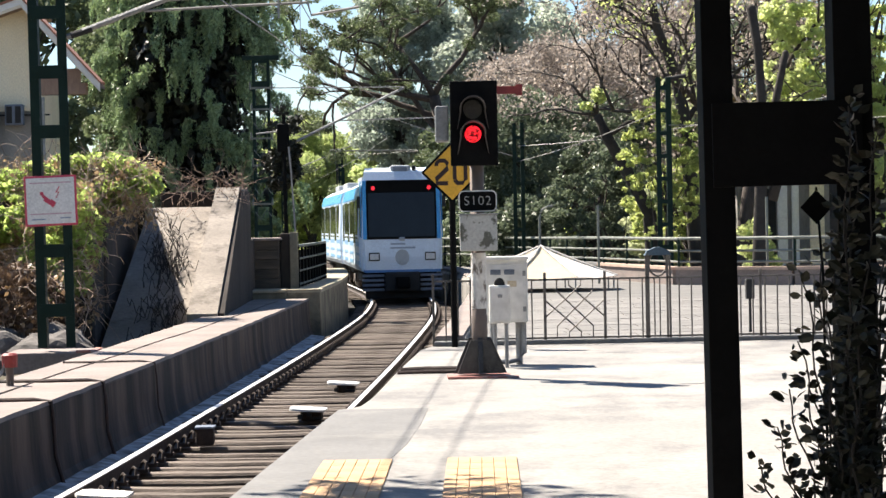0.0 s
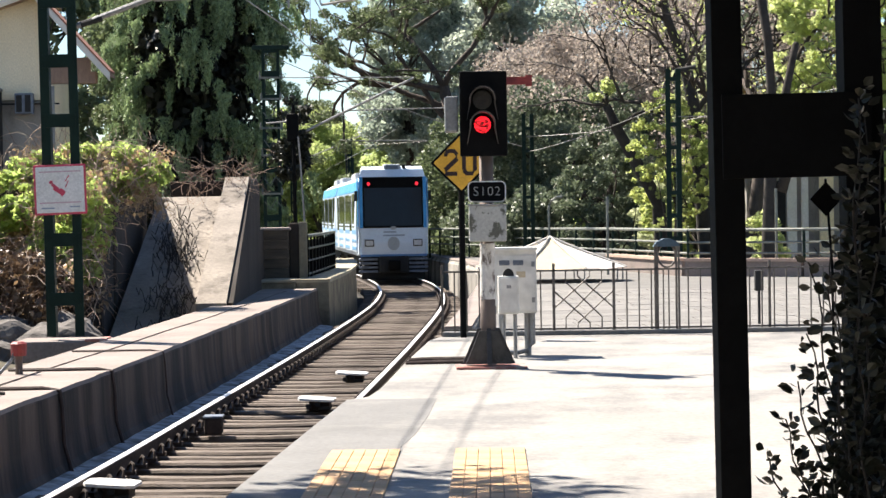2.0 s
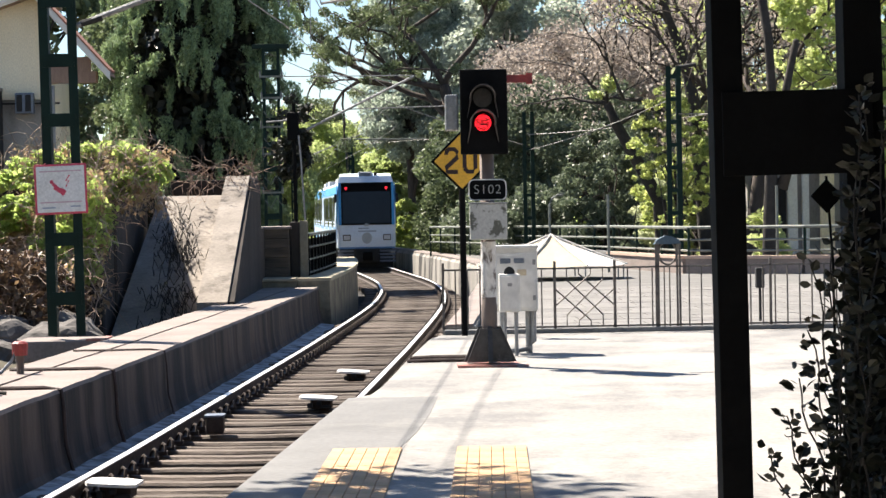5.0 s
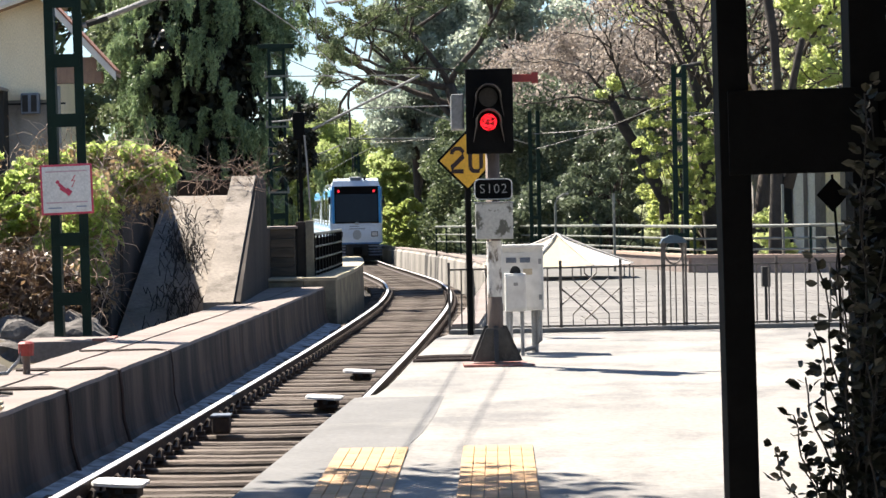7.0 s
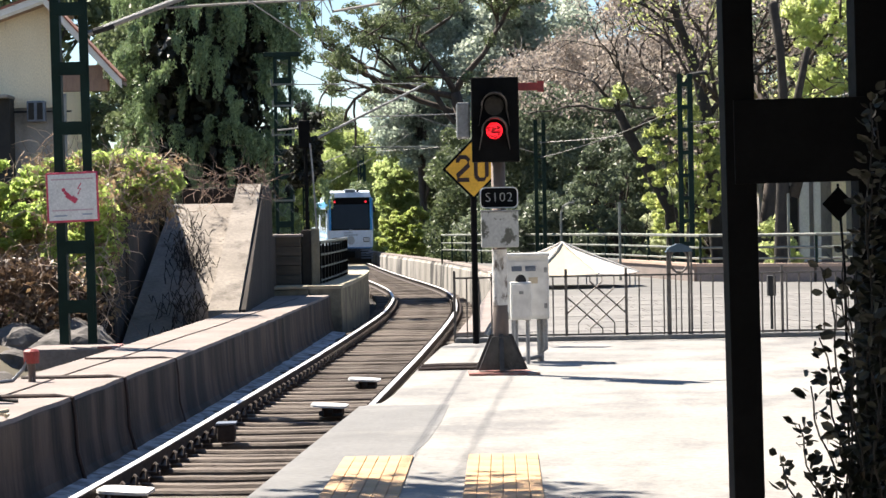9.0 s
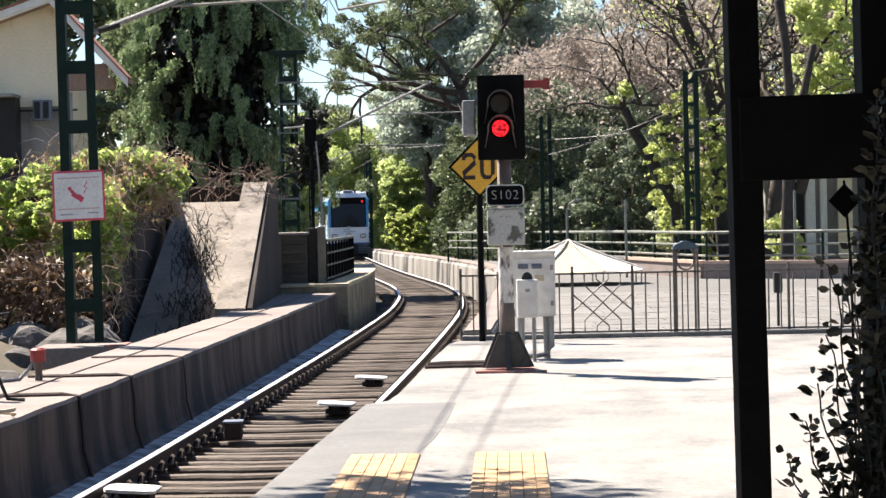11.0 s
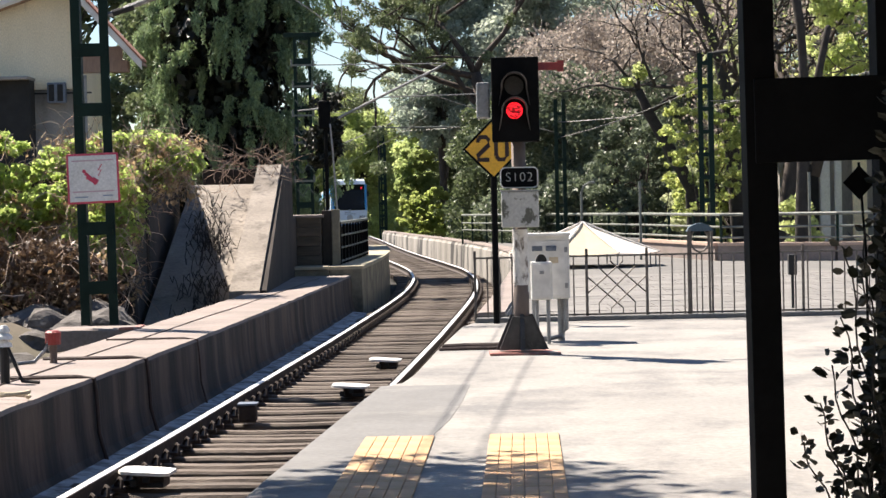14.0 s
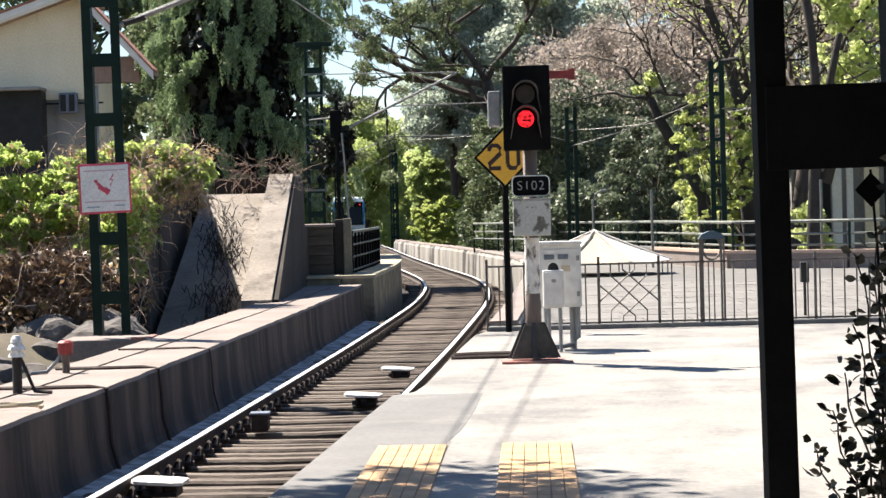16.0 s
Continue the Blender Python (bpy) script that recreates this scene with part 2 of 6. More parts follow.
def railway():
    line = thing("railway_track", (0, 0, 0), "curving rusty railway track on closely laid weathered timber sleepers", "railway track", kind="structure")
    ys = np.concatenate([np.arange(-12, 150, 1.0), np.arange(150, 320, 4.0)])
    foot = ((-0.07, -0.16), (0.07, -0.16), (0.065, -0.145), (0.012, -0.12), (0.012, -0.045), (0.036, -0.03), (0.036, -0.004), (-0.036, -0.004), (-0.036, -0.03), (-0.012, -0.045), (-0.012, -0.12), (-0.065, -0.145))
    head = ((-0.031, -0.0045), (0.031, -0.0045), (0.027, 0.0), (-0.027, 0.0))
    for side in (-0.753, 0.753):
        rail = part("rail", swept(bmesh.new(), foot, ys, lambda y: (track_x(y) + side, track_z(y))), M["rail_side"], line)
        part("rail_head", swept(bmesh.new(), head, ys, lambda y: (track_x(y) + side, track_z(y))), M["rail_top"], rail, "polished running surface")
    rng = random.Random(4)
    shapes = []
    for k in range(6):
        bm, rings, n = bmesh.new(), [], 7
        for i in range(n):
            x = -1.15 + 2.3 * i / (n - 1) + (rng.uniform(-0.02, 0.02) if i in (0, n - 1) else 0)
            w0, w1, h = 0.088 + rng.uniform(-0.014, 0.008), 0.088 + rng.uniform(-0.014, 0.008), 0.075 + rng.uniform(-0.008, 0.004)
            rings.append([bm.verts.new(q) for q in ((x, -w0, -0.075), (x, -w0 - 0.004, h - 0.022), (x, -w0 + 0.018, h), (x, w1 - 0.018, h), (x, w1 + 0.004, h - 0.022), (x, w1, -0.075))])
        for r0, r1 in zip(rings, rings[1:]):
            for q in range(6):
                bm.faces.new((r0[q], r0[(q + 1) % 6], r1[(q + 1) % 6], r1[q]))
        bm.faces.new(rings[0]), bm.faces.new(rings[-1])
        bmesh.ops.recalc_face_normals(bm, faces=bm.faces[:])
        me = bpy.data.meshes.new("sleeper")
        bm.to_mesh(me), bm.free()
        me.materials.append(M["tie"])
        shapes.append(me)
    y, spots = 8.0, []
    while y < 132:
        spots.append(y)
        y += 0.47 + rng.uniform(-0.05, 0.05)
    for y in spots:
        ob = new("sleeper", rng.choice(shapes))
        ob.parent = line
        ob.location = (track_x(y) + rng.uniform(-0.04, 0.04), y, track_z(y) - 0.237 + rng.uniform(-0.02, 0.008))
        ob.rotation_euler = (rng.uniform(-0.03, 0.03), rng.uniform(-0.006, 0.006), radians(track_turn(y) + rng.uniform(-1.1, 1.1)))
    bm = bmesh.new()
    for y in spots[:110]:
        for side in (-0.753, 0.753):
            for w in (-0.085, 0.085):
                x, z = track_x(y) + side + w, track_z(y) - 0.135
                box(bm, (x, y, z), (0.09, 0.13, 0.03))
                q = 0.03 if w > 0 else -0.03
                tube(bm, [(x + q, y - 0.06, z + 0.01), (x + q, y - 0.035, z + 0.07), (x + q * 0.3, y, z + 0.085), (x - q * 0.6, y + 0.03, z + 0.05), (x - q, y + 0.05, z + 0.02)], 0.013, 5)
    tagged(part("fastenings", bm, M["rail_side"], line), kind="stuff")


def left_wall():
    """The low concrete wall beside the track, with a walkway on its top."""
    holder = thing("left_wall", (0, 0, 0), "stained low concrete retaining wall with a pale walkway top", "retaining wall", kind="structure")
    cuts = [-6.0, 9.0, 17.2, 25.3, 35.5, 46.6]
    for y0, y1 in zip(cuts, cuts[1:]):
        ys = np.linspace(y0 + 0.002, y1 - 0.002, int((y1 - y0) * 4))
        off = lambda y: (track_x(y) - 1.34 - max(0, y - 25) * 0.009 + 0.022 * noise.noise(Vector((0, y * 1.7, 0))) + 0.012 * noise.noise(Vector((3, y * 6, 0))), 0.006 * noise.noise(Vector((9, y * 1.3, 0))))
        # face colour holds real stains and part of the face's shade
        part("wall_block", swept(bmesh.new(), ((0.0, -0.06), (0.015, -0.09), (0.03, -0.45), (0.06, -0.66), (0.13, -0.78), (0.13, -1.6), (-1.0, -1.6), (-1.0, -0.05), (-0.03, -0.05)), ys, off), M["wall_streaked"], holder)
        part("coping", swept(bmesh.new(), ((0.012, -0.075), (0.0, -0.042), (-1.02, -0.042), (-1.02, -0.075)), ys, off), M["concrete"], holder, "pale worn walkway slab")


def platform():
    ys = np.concatenate([np.arange(-12, 17.9, 1.5), [17.9]])
    edge = lambda y: track_x(y) + 1.22 + max(0, y - 12) * 0.012
    bm = bmesh.new()
    line = [(edge(y), y) for y in ys] + [(-0.24, 18.2)] + [(track_x(y) + 1.44 + max(0, y - 22) * 0.012, y) for y in np.arange(18.9, 26.8, 1.0)] + [(0.5, 26.85)]
    prism(bm, line + [(30, 26.85), (30, -12)], -1.6, 0.0, "z")
    tagged(part("platform", bm, M["platform"]), "sun-bleached pale concrete station platform", "platform", kind="structure")
    far = line[len(ys) + 1:]
    # thin dark brown facing over the pale platform side
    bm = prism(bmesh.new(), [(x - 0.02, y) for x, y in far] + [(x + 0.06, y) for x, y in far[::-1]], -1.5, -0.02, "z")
    tagged(part("platform_side", bm, M["wall_streaked"]), "dark brown side of the platform end", "platform side", kind="structure")
    bm = bmesh.new()
    rim = [(edge(y) - 0.015, y) for y in ys]
    prism(bm, rim + [(x + 0.7 + 0.05 * math.sin(y * 1.7) + 0.03 * noise.noise(Vector((0, y * 4, 2))), y) for x, y in rim[::-1]], -0.12, 0.002, "z")
    tagged(part("platform_edge", bm, M["edge"]), "grey concrete platform edge strip", "platform edge", kind="structure")


def terrace():
    bm = bmesh.new()
    left = [(track_x(y) + 1.75 + 0.25 * max(0, min(1, (y - 28) / 8)), y) for y in np.arange(26.86, 76, 2.0)]
    prism(bm, left + [(1.2, 76.5), (3.6, 65.5), (6.2, 54), (12, 48), (30, 47.5), (30, 26.86)], -1.6, -0.004, "z")
    tagged(part("terrace_paving", bm, M["terrace"]), "grey stone-paved terrace beyond the platform fence", "terrace", kind="structure")
    ys = np.arange(27.5, 125.5, 1.5)

    def rim(y):
        q = max(0.0, min(1.0, (y - 88) / 36))
        return track_x(y) + 1.62 - 0.42 * q + 0.012 * noise.noise(Vector((0, y * 0.9, 4))), track_z(y) + 0.6 - 0.06 * max(0.0, min(1.0, (y - 55) / 33)) - 0.2 * q + 0.012 * noise.noise(Vector((5, y * 0.5, 0)))
    bm = swept(bmesh.new(), ((-0.14, -1.4), (-0.1, -0.1), (-0.02, 0.0), (0.3, 0.02), (0.3, -1.4)), ys, rim)
    wall = tagged(part("right_wall", bm, M["wall_pale"]), "curved concrete wall streaked with dark stains and a pale top", "retaining wall", kind="structure")
    part("wall_coping", swept(bmesh.new(), ((-0.05, 0.005), (-0.03, 0.045), (0.28, 0.05), (0.28, 0.0)), ys, rim), M["concrete"], wall, "pale worn wall top")


# ---- foliage ----


def leaf_quads(centres, size, rng, hang=0.0, long=1.6, flat=0.0):
    """Small folded leaves at the given centres: vertices and faces."""
    n = len(centres)
    d = rng.normal(size=(n, 3))
    d[:, 2] = d[:, 2] * (1 - flat) - hang
    d /= np.linalg.norm(d, axis=1)[:, None]
    e = np.cross(d, rng.normal(size=(n, 3)))
    e /= np.linalg.norm(e, axis=1)[:, None] + 1e-9
    s = size * rng.uniform(0.6, 1.4, n)[:, None]
    a = centres - d * s * long * 0.5
    c = centres + d * s * long * 0.5
    nrm = np.cross(d, e) * s * 0.18
    b = centres + e * s * 0.5 + nrm
    f = centres - e * s * 0.5 + nrm
    verts = np.stack([a, b, c, f], 1).reshape(-1, 3)
    base = np.arange(n)[:, None] * 4
    return verts, base + np.array([0, 1, 2, 3])


def mesh_fast(name, verts, faces, material, parent=None, label=""):
    me = bpy.data.meshes.new(name)
    me.vertices.add(len(verts))
    me.vertices.foreach_set("co", np.asarray(verts, np.float32).ravel())
    k = faces.shape[1]
    me.loops.add(faces.size)
    me.loops.foreach_set("vertex_index", faces.astype(np.int32).ravel())
    me.polygons.add(len(faces))
    me.polygons.foreach_set("loop_start", np.arange(0, faces.size, k, dtype=np.int32))
    me.update(calc_edges=True)
    me.materials.append(material)
    ob = new(name, me)
    ob.parent = parent
    return tagged(ob, label)


def clump_points(blobs, n, rng, shell=0.55):
    """Points in clumps: blobs are (x, y, z, rx, ry, rz)."""
    blobs = np.array(blobs, float)
    vol = blobs[:, 3] * blobs[:, 4] * blobs[:, 5]
    w = vol ** 0.8
    k = rng.choice(len(blobs), n, p=w / w.sum())
    v = rng.normal(size=(n, 3))
    v /= np.linalg.norm(v, axis=1)[:, None]
    v *= rng.uniform(shell ** 3, 1.0, n)[:, None] ** (1 / 3)
    return blobs[k, :3] + v * blobs[k, 3:]


def limbs(bm, start, direction, length, radius, depth, rng, tips, spread=0.6, up=0.15, kink=0.2):
    """A limb with kinks, forking into thinner limbs."""
    pts, rad, p, d = [Vector(start)], [radius], Vector(start), Vector(direction).normalized()
    steps = 4
    for k in range(steps):
        d = (d + Vector((rng.gauss(0, kink), rng.gauss(0, kink), rng.gauss(0, kink) + up * 0.3))).normalized()
        p = p + d * length / steps
        pts.append(p.copy()), rad.append(radius * (1 - 0.4 * (k + 1) / steps))
    tube(bm, pts, rad, 6 if depth > 1 else 4)
    if depth == 0:
        tips.append(p.copy())
        return
    for k in range(rng.choice((2, 3, 3))):
        q = pts[-1] if k == 0 else pts[rng.choice((2, 3, 4))]
        nd = (d + Vector((rng.gauss(0, spread), rng.gauss(0, spread), rng.gauss(0, spread * 0.7) + up))).normalized()
        limbs(bm, q, nd, length * rng.uniform(0.6, 0.85), radius * 0.58, depth - 1, rng, tips, spread, up, kink)
    tips.append(p.copy())


def tree(at, height, seed, leaf, label, trunk_r=0.25, depth=4, leaves=14000, size=0.16, bole=0.3, blob=1.0, lean=(0, 0), hang=0.2, name="tree", spread=0.6, up=0.2):
    rng, nr = random.Random(seed), np.random.default_rng(seed)
    root = thing(name, at, label, "tree")
    bm, tips = bmesh.new(), []
    top = Vector((lean[0], lean[1], height * bole))
    tube(bm, [(0, 0, -0.3), (0, 0, 0.3), top * 0.5, top], [trunk_r * 1.35, trunk_r * 1.1, trunk_r, trunk_r * 0.85], 10)
    for k in range(4):
        a = k * math.tau / 4 + rng.uniform(0, 1)
        limbs(bm, top - Vector((0, 0, 0.2 * k)), (math.cos(a) * 0.7 + lean[0] * 0.1, math.sin(a) * 0.7, 1.0), (height - top.z) * 0.42, trunk_r * 0.55, depth - 1, rng, tips, spread, up)
    part("trunk", bm, M["bark"], root, smooth=True)
    if leaves:
        blobs = [(t.x, t.y, t.z, blob * rng.uniform(0.5, 1.2), blob * rng.uniform(0.5, 1.2), blob * rng.uniform(0.4, 0.8)) for t in tips]
        v, f = leaf_quads(clump_points(blobs, leaves, nr, 0.1), size, nr, hang)
        mesh_fast("crown", v, f, leaf, root)
    return root


# sun, distance haze and shade on the trees are partly in these tones
L = {
    "cypress": leaf_mat("cypress_leaf", (0.035, 0.08, 0.035), (0.44, 0.56, 0.28), 0.3, 1.1),
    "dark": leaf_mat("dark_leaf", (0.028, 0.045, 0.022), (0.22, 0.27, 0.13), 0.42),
    "mid": leaf_mat("mid_leaf", (0.07, 0.11, 0.03), (0.24, 0.29, 0.085), 0.45),
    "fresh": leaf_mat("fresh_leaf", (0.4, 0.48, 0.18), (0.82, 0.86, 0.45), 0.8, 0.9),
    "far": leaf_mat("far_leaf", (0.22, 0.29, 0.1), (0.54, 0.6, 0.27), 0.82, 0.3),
    "grey": leaf_mat("grey_leaf", (0.18, 0.23, 0.19), (0.58, 0.63, 0.52), 0.55),
    "slate": leaf_mat("slate_leaf", (0.12, 0.16, 0.135), (0.55, 0.62, 0.5), 0.6),
    "brown": leaf_mat("brown_leaf", (0.17, 0.142, 0.125), (0.52, 0.45, 0.385), 0.55),
    "far_fresh": leaf_mat("far_fresh_leaf", (0.24, 0.32, 0.08), (0.58, 0.62, 0.24), 0.8, 0.5),
    "ivy": leaf_mat("ivy_leaf", (0.2, 0.29, 0.08), (0.66, 0.68, 0.27), 0.7, 0.9),
    "mid_fresh": leaf_mat("mid_fresh_leaf", (0.12, 0.18, 0.05), (0.38, 0.43, 0.13), 0.5),
    "dull": leaf_mat("dull_leaf", (0.17, 0.21, 0.115), (0.6, 0.63, 0.38), 0.62),
    "vine": leaf_mat("vine_leaf", (0.2, 0.3, 0.07), (0.6, 0.69, 0.24), 0.75, 1.3),
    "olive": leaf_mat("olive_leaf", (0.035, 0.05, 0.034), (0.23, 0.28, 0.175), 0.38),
    "dry": leaf_mat("dry_leaf", (0.17, 0.1, 0.055), (0.52, 0.38, 0.22), 0.4, 1.2),
    # dry leaf again, darkened by the shade low on the bank
    "withered": leaf_mat("withered_shade_leaf", (0.05, 0.032, 0.02), (0.2, 0.13, 0.08), 0.25, 1.2),
    # near black: the shade on shrub and inner conifer is in the colour
    "shrub": leaf_mat("near_black_leaf", (0.006, 0.008, 0.004), (0.02, 0.022, 0.009), 0.1),
}
M["gutter"] = mat("mottled_gutter", (0.5, 0.5, 0.5), (0.2, 0.19, 0.18), 0.85, scale=5, fine=30, mix=(0.42, 0.6), stain=(0.06, 0.055, 0.05), stain_at=(0.55, 0.65), stain_scale=3)
M["terrace"] = mat("terrace_stone", (0.145, 0.14, 0.132), (0.11, 0.106, 0.1), 0.9, scale=1.5, fine=20, stain=(0.2, 0.19, 0.17), stain_scale=0.5)
M["wall_pale"] = mat("pale_streaked_concrete", (0.36, 0.335, 0.3), (0.2, 0.185, 0.165), 0.9, scale=1.3, stretch=(1, 0.4, 0.14), stain=(0.035, 0.032, 0.03), stain_at=(0.49, 0.57), stain_scale=0.9)
M["train_white"] = mat("train_white", (0.66, 0.75, 0.86), (0.6, 0.7, 0.82), 0.35, scale=2, bump=0.02)
M["train_blue"] = mat("train_blue", (0.04, 0.32, 0.68), (0.03, 0.27, 0.6), 0.3, scale=2, bump=0.02)
M["glass_dark"] = mat("dark_glass", (0.012, 0.015, 0.02), (0.01, 0.012, 0.016), 0.08, scale=2, bump=0.0, gloss=0.22)
M["red_lamp"] = mat("red_lamp", (0.5, 0.02, 0.02), (0.4, 0.01, 0.01), 0.4, glow=(1.0, 0.03, 0.06), glow_power=0.3, bump=0)

ground_sheet()
track_bed()
railway()
left_wall()
platform()
terrace()
M["roof_grey"] = mat("roof_grey", (0.42, 0.45, 0.48), (0.34, 0.37, 0.4), 0.6, scale=3)
M["headlamp"] = mat("headlamp_glass", (0.6, 0.62, 0.64), (0.5, 0.52, 0.55), 0.15, scale=8, bump=0.02)
M["bumper"] = mat("bumper_grey", (0.16, 0.19, 0.24), (0.11, 0.13, 0.17), 0.5, scale=4)
M["writing_grey"] = mat("grey_lettering", (0.3, 0.36, 0.45), (0.27, 0.33, 0.42), 0.5, bump=0)
M["stripe"] = mat("pale_blue_stripe", (0.2, 0.45, 0.72), (0.16, 0.4, 0.66), 0.35, bump=0.02)
M["rubber"] = mat("rubber", (0.02, 0.02, 0.02), (0.015, 0.015, 0.015), 0.8, bump=0.1)
M["white_paint"] = mat("white_paint", (0.78, 0.77, 0.75), (0.7, 0.69, 0.66), 0.5, scale=4, bump=0.05)
M["dirty_white"] = mat("chipped_white_paint", (0.7, 0.68, 0.64), (0.55, 0.52, 0.48), 0.7, scale=6, stain=(0.13, 0.1, 0.08), stain_at=(0.52, 0.6), stain_scale=7, stretch=(1, 1, 0.5))
M["red_paint"] = mat("red_paint", (0.3, 0.035, 0.03), (0.2, 0.03, 0.028), 0.55, scale=6)
M["sign_yellow"] = mat("sign_yellow", (0.75, 0.4, 0.03), (0.68, 0.36, 0.03), 0.5, scale=4, bump=0.02)
M["pink_red"] = mat("sign_red", (0.62, 0.06, 0.12), (0.55, 0.06, 0.11), 0.5, bump=0.02)
M["blue_paint"] = mat("blue_paint", (0.07, 0.2, 0.42), (0.05, 0.16, 0.36), 0.4)
M["cap_blue"] = mat("faded_blue_cap", (0.05, 0.09, 0.13), (0.035, 0.065, 0.09), 0.6, stain=(0.14, 0.14, 0.13), stain_at=(0.6, 0.7), stain_scale=6)
M["faded_red"] = mat("faded_red_paint", (0.4, 0.17, 0.14), (0.3, 0.12, 0.1), 0.8, scale=6, stain=(0.34, 0.3, 0.27), stain_at=(0.5, 0.62), stain_scale=5)
M["numeral_brown"] = mat("dark_brown_numerals", (0.022, 0.006, 0.005), (0.018, 0.005, 0.004), 0.6, bump=0)
M["canvas"] = mat("cream_canvas", (0.5, 0.42, 0.3), (0.44, 0.37, 0.27), 0.85, scale=2, fine=80)
M["canvas_white"] = mat("white_canvas", (0.62, 0.59, 0.54), (0.55, 0.52, 0.48), 0.85, scale=2, fine=80)
M["timber_light"] = mat("stone_cap", (0.42, 0.37, 0.27), (0.3, 0.27, 0.2), 0.9, scale=2, stain=(0.15, 0.14, 0.11), stain_scale=1.5)
M["rock"] = mat("rock", (0.15, 0.135, 0.125), (0.06, 0.054, 0.048), 0.95, scale=2, fine=14, bump=0.9)
# very dark: the shade on abutment and bank is put into this colour
M["dark_wall"] = mat("shade_concrete", (0.042, 0.031, 0.025), (0.02, 0.016, 0.013), 0.95, scale=1.2, stain=(0.04, 0.04, 0.03), stain_scale=0.8, stretch=(1, 1, 0.4))
M["foot"] = mat("worn_black_steel", (0.045, 0.043, 0.042), (0.018, 0.018, 0.018), 0.5, scale=6, stain=(0.11, 0.1, 0.095), stain_at=(0.56, 0.72), stain_scale=5)
M["writing_pink"] = mat("faded_pink_print", (0.6, 0.42, 0.46), (0.55, 0.4, 0.43), 0.6)
M["grey_twig"] = mat("grey_twigs", (0.44, 0.37, 0.32), (0.26, 0.21, 0.18), 0.9, scale=2)
M["shrub_stem"] = mat("shrub_stem_bark", (0.03, 0.024, 0.018), (0.018, 0.015, 0.012), 0.85, scale=8)
# bark darkened for trunks against the light; also draws the slab's twig shadows
M["shade_bark"] = mat("shade_bark", (0.05, 0.042, 0.035), (0.028, 0.024, 0.02), 0.95, scale=3, fine=20, bump=0.6)
M["faded_white"] = mat("faded_white_print", (0.42, 0.42, 0.4), (0.34, 0.34, 0.32), 0.6)
M["pale_twig"] = mat("pale_dry_twigs", (0.6, 0.48, 0.38), (0.38, 0.27, 0.2), 0.9, scale=3)
M["twig"] = mat("dry_twigs", (0.36, 0.25, 0.18), (0.17, 0.115, 0.09), 0.9, scale=3)
M["roof_tile"] = mat("roof_tiles", (0.36, 0.15, 0.1), (0.24, 0.1, 0.07), 0.85, scale=4, fine=20)
M["soffit"] = mat("soffit_boards", (0.33, 0.22, 0.16), (0.26, 0.17, 0.13), 0.8, scale=3, stretch=(4, 1, 1))
M["grey_wall"] = mat("weathered_grey_render", (0.34, 0.32, 0.3), (0.22, 0.21, 0.2), 0.9, scale=1.0, stretch=(1, 1, 0.4), stain=(0.08, 0.075, 0.07), stain_scale=0.6)
M["coral"] = mat("coral_coping", (0.5, 0.36, 0.28), (0.4, 0.29, 0.23), 0.9, scale=2)
M["red_light"] = mat("signal_light", (0.4, 0.012, 0.012), (0.3, 0.01, 0.01), 0.3, bump=0, glow=(1.0, 0.012, 0.025), glow_power=0.62)
M["lens_off"] = mat("unlit_lens", (0.05, 0.05, 0.05), (0.035, 0.035, 0.035), 0.12, bump=0)
M["wire"] = mat("copper_wire", (0.3, 0.29, 0.27), (0.22, 0.21, 0.2), 0.6, 0.4)
M["cable"] = mat("dark_cable", (0.06, 0.035, 0.03), (0.04, 0.025, 0.02), 0.7)


def disc(bm, c, r, depth, n=20, axis="y"):
    prism(bm, [(c[0] + r * math.cos(k * math.tau / n), c[2] + r * math.sin(k * math.tau / n)) for k in range(n)], c[1], c[1] + depth, axis)
    return bm


def letters(text, size, material, parent, at, name="lettering"):
    """Raised characters facing -y, centred at the place."""
    cu = bpy.data.curves.new(name, "FONT")
    cu.offset, cu.space_character = -0.002, 1.12
    cu.body, cu.size, cu.extrude, cu.align_x, cu.align_y = text, size, 0.002, "CENTER", "CENTER"
    tmp = bpy.data.objects.new(name, cu)
    me = bpy.data.meshes.new_from_object(tmp)
    bpy.data.objects.remove(tmp)
    me.materials.clear(), me.materials.append(material)
    ob = new(name, me)
    ob.parent, ob.location, ob.rotation_euler = parent, at, (radians(90), 0, 0)
    return ob


# ---- the train: two coaches, the rear one facing the platform ----


